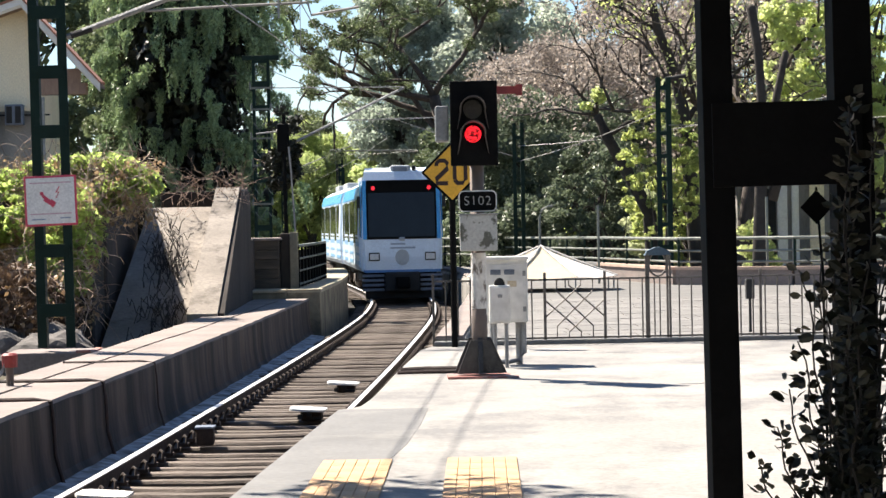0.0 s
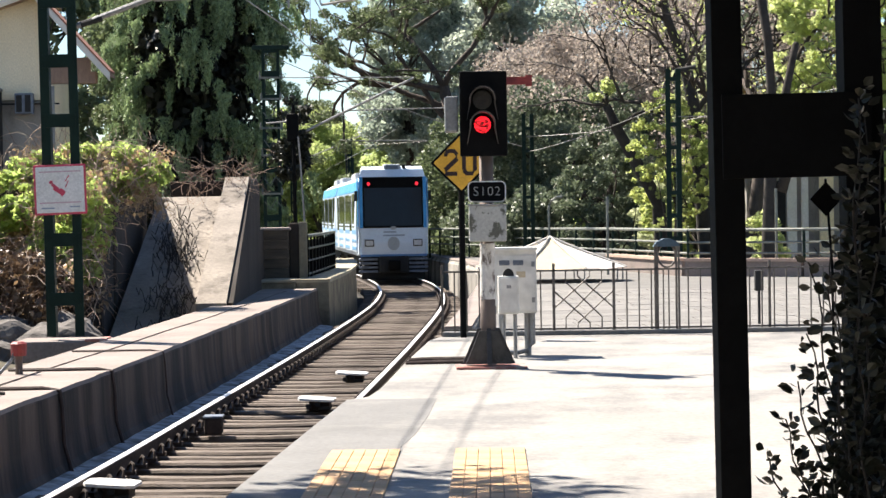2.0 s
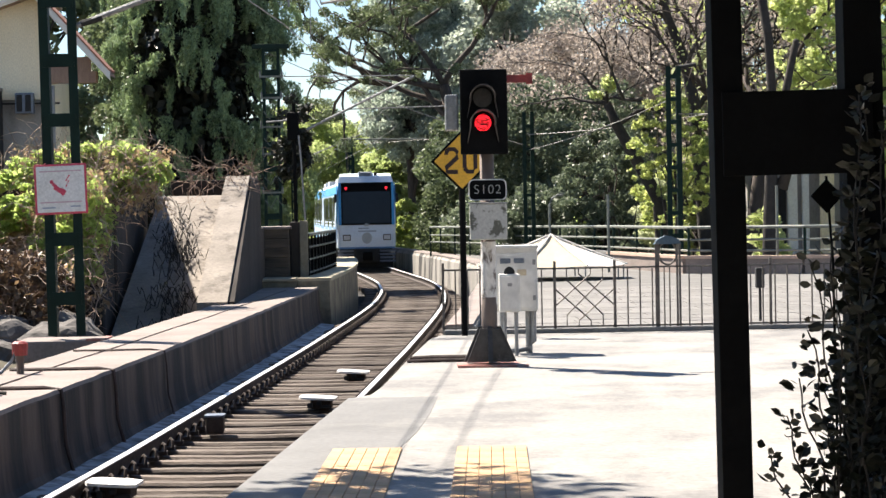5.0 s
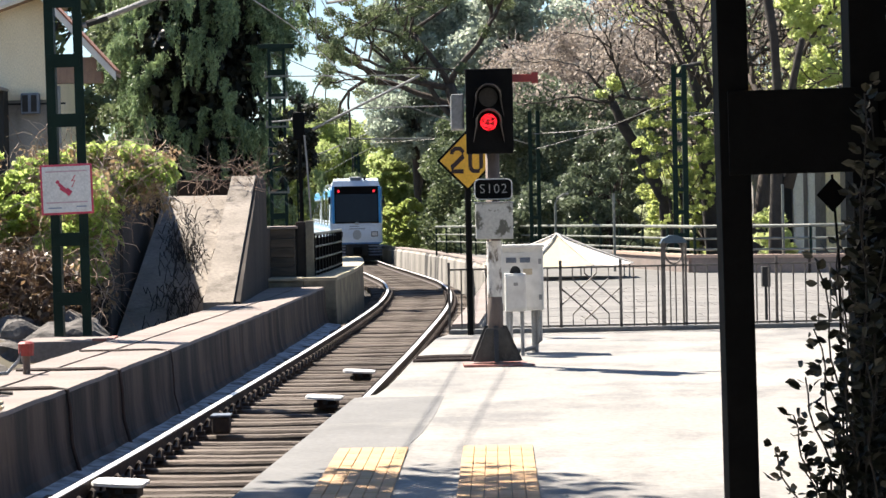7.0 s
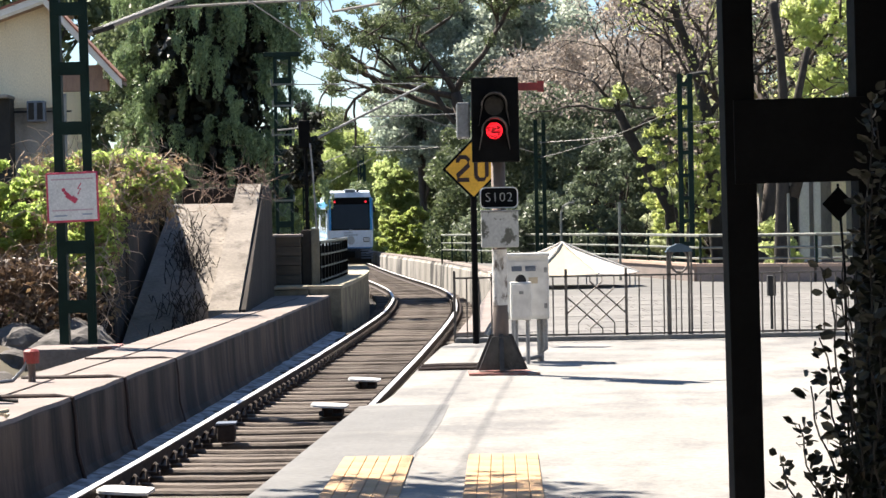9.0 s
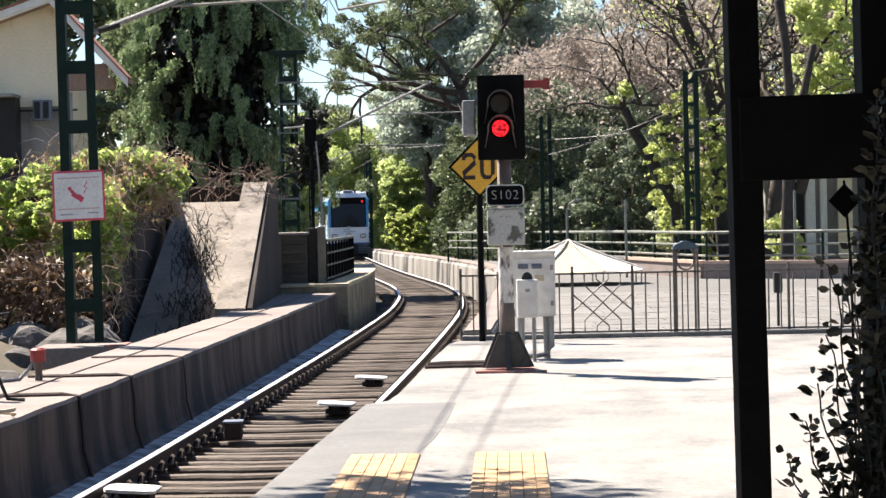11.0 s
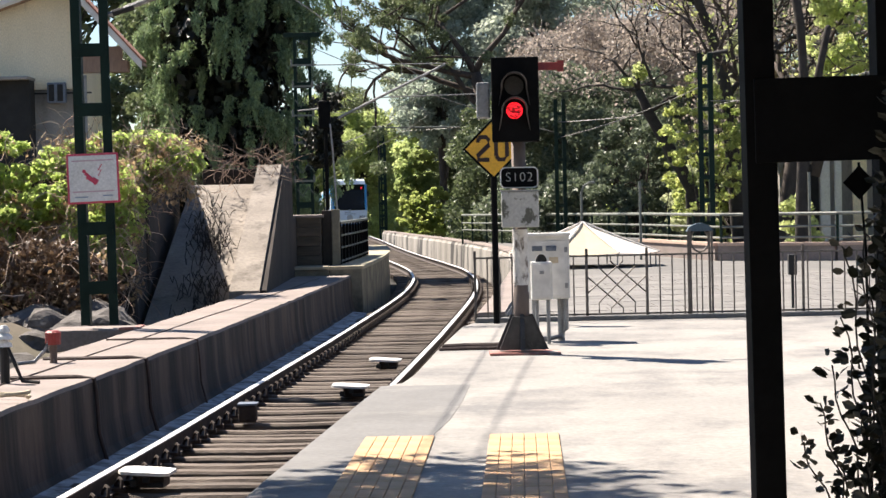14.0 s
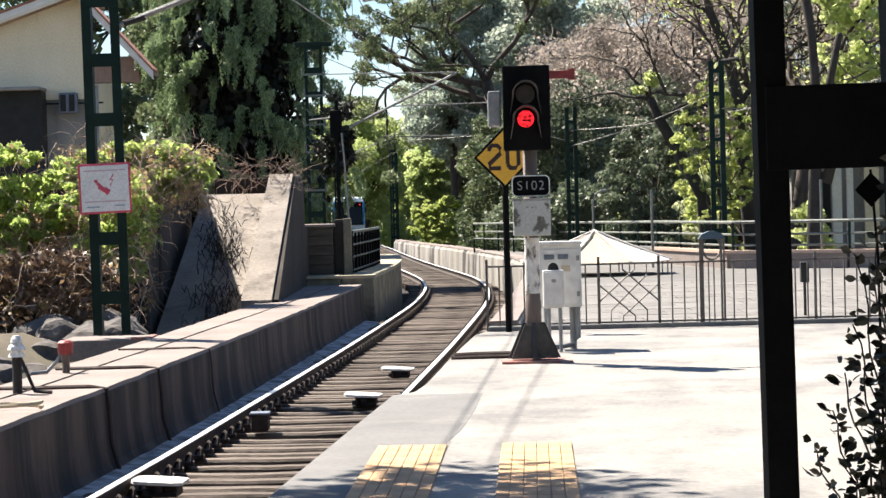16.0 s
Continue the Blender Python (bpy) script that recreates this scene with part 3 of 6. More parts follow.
def coach(rear):
    car = thing("train_coach", (0, 0, 0), "blue and white light rail coach with red tail lamps" if rear else "blue and white light rail coach coupled ahead of another",
                "train", "coaches of the train")
    car.scale = (0.9, 1.0, 1.013)
    W, LEN = 1.18, 14.0
    side = ((-W + 0.06, 1.08), (W - 0.06, 1.08), (W, 1.2), (W + 0.02, 2.0), (W - 0.03, 3.0), (W - 0.12, 3.3), (W - 0.4, 3.46), (-W + 0.4, 3.46), (-W + 0.12, 3.3), (-W + 0.03, 3.0), (-W - 0.02, 2.0), (-W, 1.2))
    y0 = 0.75 if rear else 0.1
    body = part("body", prism(bmesh.new(), side, y0, LEN), M["train_white"], car)
    for s in (-1, 1):
        bm = bmesh.new()
        prism(bm, ((s * (W - 0.022), 2.98), (s * (W - 0.11), 3.285), (s * (W - 0.1), 3.3), (s * (W - 0.01), 2.985)), y0, LEN - 0.02)
        part("blue_band", bm, M["train_blue"], body, "bright blue band under the roof")
        for z, h in ((1.78, 0.12), (1.52, 0.07), (1.3, 0.09)):
            part("stripe", boxes(((s * (W + 0.012), (y0 + LEN) / 2, z), (0.012, LEN - y0 - 0.05, h))), M["stripe"], body, "pale blue stripe")
        y = y0 + 1.0
        k = 0
        while y < LEN - 1.2:
            w = 1.25 if k % 3 != 1 else 1.4
            if k % 3 == 1:
                door = part("door", boxes(((s * (W + 0.012), y + w / 2, 2.08), (0.014, w, 1.75)), bevel=0.004), M["train_white"], car)
                for q in (0.27, 0.73):
                    part("door_window", boxes(((s * (W + 0.014), y + w * q, 2.35), (0.02, w * 0.4, 1.1)), bevel=0.004), M["glass_dark"], door)
            else:
                part("window", boxes(((s * (W + 0.004), y + w / 2, 2.42), (0.03, w, 1.02)), bevel=0.006), M["glass_dark"], car, "dark tinted side window")
            y += w + 0.12
            k += 1
    for y in (4.2, 9.5):
        part("roof_unit", boxes(((0, y, 3.56), (1.5, 2.6, 0.22)), bevel=0.05), M["roof_grey"], car)
    for y in (2.2, 11.8):
        bogie = part("bogie", boxes(((0, y, 0.98), (1.9, 2.3, 0.22)), ((0, y, 1.0), (1.2, 0.8, 0.3)), bevel=0.03), M["rubber"], car)
        for s in (-0.753, 0.753):
            for q in (-0.85, 0.85):
                wheel = bmesh.new()
                prism(wheel, [(y + q + 0.34 * math.cos(a * math.tau / 20), 0.78 + 0.34 * math.sin(a * math.tau / 20)) for a in range(20)], s - 0.06, s + 0.06, "x")
                part("wheel", wheel, M["rail_side"], bogie)
    part("underframe", boxes(((0, LEN / 2, 0.9), (1.7, 5.2, 0.4)), ((0, LEN / 2, 1.04), (2.1, LEN - 1.8, 0.1)), bevel=0.03), M["rubber"], car)
    if not rear:
        return car
    # the cab end
    nose_side = ((0.0, 1.12), (-0.05, 1.45), (-0.03, 1.88), (0.1, 3.36), (0.26, 3.62), (0.55, 3.72), (0.85, 3.6), (0.85, 1.12))
    bm = prism(bmesh.new(), nose_side, -1.15, 1.15, "x")
    for v in bm.verts:
        v.co.x *= 1 - 0.13 * max(0, min(1, (v.co.z - 3.2) / 0.5))
    long_edges = [e for e in bm.edges if abs(e.verts[0].co.x - e.verts[1].co.x) < 0.01 and e.verts[0].co.y < 0.5 and e.verts[1].co.y < 0.5]
    bmesh.ops.bevel(bm, geom=long_edges, offset=0.1, segments=3, affect="EDGES")
    nose = part("cab_end", bm, M["train_white"], car, smooth=False)
    bm = prism(bmesh.new(), ((-0.05, 1.9), (0.09, 3.4), (0.2, 3.4), (0.1, 1.9)), -1.0, 1.0, "x")
    part("windscreen_surround", bm, M["black"], nose)
    bm = prism(bmesh.new(), ((-0.062, 1.96), (0.043, 3.08), (0.1, 3.08), (0.05, 1.96)), -0.95, 0.95, "x")
    part("windscreen", bm, M["glass_dark"], nose, "large dark windscreen")
    for s in (-1, 1):
        bm = bmesh.new()
        prism(bm, ((-0.02, 1.95), (0.1, 3.38), (0.8, 3.32), (0.8, 1.95)), s * 1.146, s * 1.165, "x")
        prism(bm, ((-0.052, 1.9), (0.088, 3.4), (0.2, 3.4), (0.1, 1.9)), s * 1.004, s * 1.11, "x")
        part("corner_panel", bm, M["train_blue"], nose, "bright blue corner panel")
        part("cab_door_window", boxes(((s * 1.17, 0.52, 2.45), (0.02, 0.36, 0.95)), bevel=0.004), M["glass_dark"], nose)
        lamp = part("headlamp", boxes(((s * 0.8, -0.055, 1.46), (0.31, 0.05, 0.21)), bevel=0.02), M["rubber"], nose)
        part("lens", boxes(((s * 0.8, -0.083, 1.46), (0.25, 0.02, 0.15)), bevel=0.008), M["headlamp"], lamp)
        part("tail_lamp", disc(bmesh.new(), (s * 0.8, 0.045, 3.2), 0.055, 0.06), M["red_lamp"], nose, "glowing red tail lamp")
        part("mirror", boxes(((s * 1.22, 0.05, 2.85), (0.1, 0.05, 0.3)), bevel=0.015), M["rubber"], nose)
    unit = part("air_conditioner", boxes(((0.0, 0.56, 3.63), (0.56, 0.55, 0.3)), bevel=0.05), M["roof_grey"], car)
    part("grille", boxes(((0.0, 0.277, 3.66), (0.4, 0.012, 0.15)), bevel=0.003), M["bumper"], unit)
    part("roof_lamp", boxes(((0.4, 0.35, 3.66), (0.11, 0.1, 0.2)), bevel=0.02), M["rubber"], car)
    part("lower_trim", boxes(((0, 0.06, 1.09), (2.2, 0.16, 0.07)), bevel=0.01), M["blue_paint"], nose)
    for z in (0.98, 0.86, 0.74, 0.62):
        for s in (-1, 1):
            part("bumper_bar", boxes(((s * 0.83, 0.12, z), (0.62, 0.16, 0.07)), bevel=0.015), M["bumper"], car)
    part("apron", boxes(((0, 0.3, 0.6), (2.1, 0.2, 0.42)), bevel=0.03), M["rubber"], car)
    coupler = part("coupler_box", boxes(((0, 0.05, 0.82), (1.0, 0.36, 0.5)), bevel=0.05), M["rubber"], car)
    part("coupler_head", boxes(((0, -0.22, 0.8), (0.4, 0.3, 0.3)), bevel=0.04), M["black"], coupler)
    part("badge", disc(bmesh.new(), (0, -0.052, 1.44), 0.2, 0.03), M["roof_grey"], nose)
    for x, w, z in ((-0.12, 0.42, 1.78), (0.02, 0.72, 1.68)):
        part("lettering_bar", boxes(((x, -0.05, z), (w, 0.012, 0.045))), M["writing_grey"], nose)
    part("crest", boxes(((0.0, -0.05, 1.9), (0.16, 0.03, 0.1)), bevel=0.01), M["roof_grey"], nose)
    return car


CAR0, CAR1 = coach(True), coach(False)


def train_rows(start):
    """The way of a coach whose rear end is start metres ahead of the train's end."""
    rows = []
    for t, y in ((0, 61.4), (1, 66.2), (2, 71.2), (3, 75.8), (4, 80.2), (5.5, 88.4), (7, 97.8), (8, 104.4), (9, 110.8), (11, 122.3), (12.5, 131.3), (14, 141), (15, 147.8), (16, 155)):
        a, b = y + start + 2.2, y + start + 11.8
        dx = (track_x(b) - track_x(a)) / (b - a)
        slope = math.degrees(math.atan2(track_z(b) - track_z(a), b - a))
        rows.append((t, pose(track_x(a) - 2.2 * dx, y + start, track_z(y + start) - 0.4, slope, 0, -math.degrees(math.atan(dx)))))
    return rows


def motions():
    walk(CAR0, train_rows(0.0))
    walk(CAR1, train_rows(14.5))


# ---- signal, signs and cabinets at the platform end ----


def signal():
    s = thing("railway_signal", (0.79, 21.25, 0), "black two-aspect railway signal showing red on a weathered post", "railway signal")
    s.scale = (0.98, 0.98, 0.99)
    part("base_plate", boxes(((0.02, 0, 0.012), (0.64, 0.42, 0.024)), bevel=0.005), M["faded_red"], s, "faded red base plate")
    bm = bmesh.new()
    prism(bm, ((-0.24, 0.04), (0.24, 0.04), (0.1, 0.36), (-0.1, 0.36)), -0.02, 0.02)
    prism(bm, ((-0.2, 0.04), (0.2, 0.04), (0.09, 0.36), (-0.09, 0.36)), -0.02, 0.02, "x")
    prism(bm, ((-0.21, 0.04), (0.21, 0.04), (0.085, 0.34), (-0.085, 0.34)), -0.1, 0.1)
    part("foot", bm, M["foot"], s, "black flared steel foot")
    part("post", tube(bmesh.new(), [(0, 0, 0.04), (0, 0, 0.55), (0, 0, 0.56), (0, 0, 2.55)], [0.072, 0.072, 0.066, 0.062], 16), M["post"], s, "rusty brown post", True)
    part("peeling_paint", tube(bmesh.new(), [(0, 0, 0.62), (0, 0, 1.12)], 0.0685, 16, False), M["dirty_white"], s, "peeling white paint band", True)
    head = part("head", boxes(((-0.025, -0.16, 2.278), (0.425, 0.1, 0.755)), bevel=0.012), M["black"], s, "black signal backboard")
    part("lamp_housing", boxes(((-0.025, -0.05, 2.278), (0.3, 0.14, 0.64)), bevel=0.03), M["black"], head)
    for z, m in ((2.4, "lens_off"), (2.18, "red_light")):
        part("lens", disc(bmesh.new(), (-0.035, -0.225, z), 0.074 if m == "red_light" else 0.086, 0.02, 24), M[m], head, "glowing red lens" if m == "red_light" else "unlit lens")
        if m == "red_light":
            rng, bm = random.Random(6), bmesh.new()
            for k in range(70):
                r, a = 0.066 * math.sqrt(rng.random()), rng.uniform(0, math.tau)
                box(bm, (-0.035 + r * math.cos(a), -0.2262, z + r * math.sin(a)), (rng.uniform(0.012, 0.03), 0.002, rng.uniform(0.005, 0.009)))
            tagged(part("lens_ribs", bm, M["red_paint"], head), kind="stuff")
        # a cutaway hood: deep over the lens, its cheeks running out downwards
        bm, n = bmesh.new(), 18
        arc = [radians(190 - 200 * k / n) for k in range(n + 1)]
        rim = [(-0.135, -0.17, 0.008)] + [(0.104 * math.cos(a), 0.104 * math.sin(a), 0.1 + 0.12 * math.sin(a)) for a in arc] + [(0.135, -0.17, 0.008)]
        loops = []
        for px, pz, d in rim:
            q = math.hypot(px, pz)
            ox, oz = px / q * 0.013, pz / q * 0.013
            loops.append([bm.verts.new((-0.035 + px + ex * ox, -0.211 - e * d, z + pz + ex * oz)) for e, ex in ((0, 0), (1, 0), (1, 1), (0, 1))])
        for a, b in zip(loops, loops[1:]):
            for k in range(3):
                bm.faces.new((a[k], a[k + 1], b[k + 1], b[k]))
        part("visor", bm, M["visor"], head)
    part("relay_box", boxes(((-0.31, 0.0, 2.28), (0.12, 0.2, 0.32)), bevel=0.015), M["grey_steel"], s)
    part("red_arm", boxes(((0.3, 0.05, 2.58), (0.26, 0.03, 0.07)), ((0.4, 0.05, 2.58), (0.06, 0.034, 0.1)), bevel=0.004), M["red_paint"], s, "short red board")
    def rounded(w, h, r):
        return [(cx * (w / 2 - r) + r * math.cos(a), 1.585 + cz * (h / 2 - r) + r * math.sin(a)) for cx, cz, a0 in ((1, 1, 0), (-1, 1, 90), (-1, -1, 180), (1, -1, 270)) for a in (radians(a0), radians(a0 + 30), radians(a0 + 60), radians(a0 + 90))]
    plate = part("number_plate", prism(bmesh.new(), rounded(0.345, 0.19, 0.045), -0.1, -0.08), M["white_paint"], s, "black plate with a white rim")
    part("plate_face", prism(bmesh.new(), rounded(0.325, 0.17, 0.037), -0.1045, -0.099), M["black"], plate)
    letters("S102", 0.118, M["faded_white"], plate, (0.0, -0.1065, 1.585))
    box_ = part("junction_box", boxes(((0.0, -0.15, 1.3), (0.335, 0.15, 0.32)), bevel=0.01), M["box_grey"], s, "pale grey box with peeling dark patches")
    part("box_lid", boxes(((0.0, -0.15, 1.466), (0.35, 0.17, 0.014)), bevel=0.003), M["grey_steel"], box_)
    for z in (1.2, 1.4):
        part("bracket", boxes(((0.0, -0.04, z), (0.2, 0.12, 0.03))), M["grey_steel"], s)


M["post"] = mat("rusty_post", (0.16, 0.12, 0.1), (0.09, 0.07, 0.06), 0.8, scale=5, stretch=(1, 1, 0.3), stain=(0.36, 0.34, 0.32), stain_at=(0.6, 0.66), stain_scale=5)
M["box_grey"] = mat("pale_grey_box", (0.46, 0.46, 0.43), (0.4, 0.4, 0.38), 0.6, scale=3, stain=(0.1, 0.1, 0.08), stain_at=(0.54, 0.58), stain_scale=4)
M["visor"] = mat("visor_black", (0.055, 0.047, 0.045), (0.03, 0.026, 0.025), 0.5, scale=6, bump=0.05)
signal()


def speed_sign():
    s = thing("speed_sign", (0.705, 26.4, 0), "yellow diamond speed sign reading 20 on a black post", "speed sign")
    part("post", tube(bmesh.new(), [(0, 0, 0), (0, 0, 2.1)], 0.036, 10), M["black"], s)
    r = 0.34
    plate = part("plate", prism(bmesh.new(), ((-r, 1.93), (0, 1.93 - r), (r, 1.93), (0, 1.93 + r)), -0.07, -0.05), M["black"], s, "black-edged sign plate")
    r = 0.305
    part("face", prism(bmesh.new(), ((-r, 1.93), (0, 1.93 - r), (r, 1.93), (0, 1.93 + r)), -0.075, -0.07), M["sign_yellow"], plate, "orange-yellow face")
    # two numerals of bent strokes
    for pts in (((-0.17, 2.0), (-0.17, 2.03), (-0.14, 2.06), (-0.08, 2.06), (-0.05, 2.03), (-0.05, 1.97), (-0.17, 1.86), (-0.17, 1.81), (-0.045, 1.81)),
                ((0.03, 1.85), (0.03, 2.03), (0.06, 2.06), (0.12, 2.06), (0.15, 2.03), (0.15, 1.85), (0.12, 1.81), (0.06, 1.81), (0.03, 1.85))):
        bm = tube(bmesh.new(), [(x, -0.077, z) for x, z in pts], 0.025, 6)
        bmesh.ops.scale(bm, vec=(1, 0.2, 1), space=Matrix.Translation((0, 0.077, 0)), verts=bm.verts[:])
        part("numeral", bm, M["numeral_brown"], plate, "dark brown numeral")


speed_sign()


def cabinets():
    c = thing("equipment_cabinet", (1.11, 23.05, 0), "white metal equipment cabinet on two pipe legs beside the signal", "cabinet")
    c.scale = (0.98, 1, 0.98)
    body = part("body", boxes(((0, 0, 0.73), (0.43, 0.3, 0.62)), bevel=0.012), M["white_box"], c)
    part("lid", boxes(((0, -0.01, 1.05), (0.45, 0.36, 0.03)), bevel=0.006), M["white_box"], body)
    part("door", boxes(((0, -0.156, 0.72), (0.38, 0.012, 0.54)), bevel=0.004), M["white_box"], body)
    for x in (-0.1, 0.035):
        part("vent", boxes(((x, -0.165, 0.915), (0.1, 0.01, 0.05)), ((x, -0.172, 0.93), (0.104, 0.012, 0.008)), ((x, -0.172, 0.912), (0.104, 0.012, 0.008))), M["bumper"], body)
    part("lock", boxes(((-0.15, -0.168, 0.74), (0.025, 0.018, 0.07)), bevel=0.004), M["grey_steel"], body)
    part("notice", boxes(((0.06, -0.164, 0.8), (0.09, 0.006, 0.06))), M["canvas"], body)
    for z in (0.55, 0.9):
        part("hinge", boxes(((0.18, -0.166, z), (0.03, 0.016, 0.05))), M["grey_steel"], body)
    for x in (-0.12, 0.13):
        part("leg", tube(bmesh.new(), [(x, 0, 0), (x, 0, 0.45)], 0.035, 10), M["grey_steel"], c)
    part("conduit", tube(bmesh.new(), [(0.18, -0.05, 0.42), (0.18, -0.05, 0.12), (0.13, -0.05, 0.05), (0.03, -0.05, 0.03), (-0.1, -0.05, 0.025)], 0.022, 8), M["grey_steel"], c)
    c = thing("meter_box", (1.035, 22.6, 0), "small white meter box on a pipe leg", "meter box")
    c.scale = (0.84, 1, 1)
    body = part("body", boxes(((0, 0, 0.6), (0.235, 0.16, 0.36)), bevel=0.012), M["white_box"], c)
    part("lid", boxes(((0, -0.086, 0.6), (0.2, 0.012, 0.32)), bevel=0.004), M["white_box"], body)
    part("latch", boxes(((0, -0.096, 0.68), (0.05, 0.012, 0.03))), M["grey_steel"], body)
    part("dome", disc(bmesh.new(), (0, -0.05, 0.79), 0.06, 0.1), M["rubber"], body)
    for x in (-0.06, 0.07):
        part("leg", tube(bmesh.new(), [(x, 0, 0), (x, 0, 0.43)], 0.022, 10), M["grey_steel"], c)


cabinets()


def tiles():
    """Two strips of ribbed guide pavers, let into the platform."""
    me = None
    for x0, turn in ((-0.41, 2.2), (0.32, 2.2)):
        holder = thing("tactile_strip", (x0, 14.05, 0.0), "strip of worn yellow ribbed guide pavers in the platform", "tactile paving", "tactile strips", turn=0)
        holder.rotation_euler = (0, 0, radians(-2.2))
        for r in range(20):
            for c in range(6):
                if me is None:
                    bm = bmesh.new()
                    box(bm, (0, 0, 0), (0.0655, 0.316, 0.012), 0.004)
                    ob = part("paver", bm, M["yellow_tile"], holder)
                    me = ob.data
                else:
                    ob = new("paver", me)
                    ob.parent = holder
                ob.location = (0.033 + 0.068 * c, -0.162 - 0.32 * r - (0.012 if c % 2 else 0), 0.004 + 0.0007 * ((r * 7 + c * 3) % 4))


tiles()


def fence():
    y = 26.6
    f = thing("platform_fence", (0, y, 0), "low dark metal fence with a lattice panel at the platform end", "fence")
    f.scale = (0.957, 1, 1)
    M_ = M["rail_grey"]
    spans = ((0.5, 1.8), (1.8, 2.5), (2.5, 2.98), (3.26, 6.8))
    for a, b in spans:
        part("top_rail", boxes((((a + b) / 2, 0, 0.72), (b - a, 0.03, 0.02))), M_, f)
        part("bottom_rail", boxes((((a + b) / 2, 0, 0.07), (b - a, 0.03, 0.02))), M_, f)
    bar = None
    x = 0.5
    while x < 6.8:
        if not (1.82 < x < 2.48 or 2.95 < x < 3.28):
            if bar is None:
                bar = part("bar", boxes(((0, 0, 0.36), (0.016, 0.016, 0.72))), M_, f)
                ob = bar
            else:
                ob = new("bar", bar.data)
                ob.parent = f
            ob.location = (x, 0, 0)
        x += 0.1435
    for x in (0.5, 1.8, 2.5, 4.32, 5.6):
        part("fence_post", boxes(((x, 0, 0.4), (0.03, 0.03, 0.8))), M_, f)
    panel = ((0, .65), (.6, .1), (.6, 0)), ((1, .65), (.4, .1), (.4, 0)), ((0, .35), (.6, .9), (.6, 1)), ((1, .35), (.4, .9), (.4, 1)), ((.2, 1), (.2, .8), (.8, .2), (.8, 0)), ((.8, 1), (.8, .8), (.2, .2), (.2, 0))
    for pts in panel:
        part("lattice_strip", tube(bmesh.new(), [(1.8 + 0.7 * u, 0, 0.07 + 0.65 * v) for u, v in pts], 0.009, 4), M_, f)
    part("plinth", boxes(((3.7, 0.1, 0.025), (6.4, 0.3, 0.05)), bevel=0.01), M["edge"], f, "grey concrete kerb")
    g = thing("gate_hoop", (2.988, y, 0), "dark gate frame with a round hoop and a blue cap", "gate")
    for x in (-0.13, -0.105, 0.105, 0.135):
        part("gate_post", boxes(((x, 0, 0.5), (0.022, 0.03, 1.0))), M_, g)
    for x in (-0.04, 0.02):
        part("bar", boxes(((x, 0, 0.36), (0.014, 0.016, 0.72))), M_, g)
    for z in (0.72, 0.07):
        part("gate_rail", boxes(((0, 0, z), (0.26, 0.03, 0.02))), M_, g)
    part("hoop", tube(bmesh.new(), [(0.1 * math.cos(a * math.tau / 20), 0, 0.87 + 0.13 * math.sin(a * math.tau / 20)) for a in range(21)], 0.012, 6), M_, g)
    part("cap", prism(bmesh.new(), ((-0.15, 0.97), (0.15, 0.97), (0.12, 1.02), (0.03, 1.06), (-0.03, 1.06), (-0.12, 1.02)), -0.07, 0.07), M["cap_blue"], g, "faded dark blue cap")


fence()


# ---- terrace beyond the fence ----


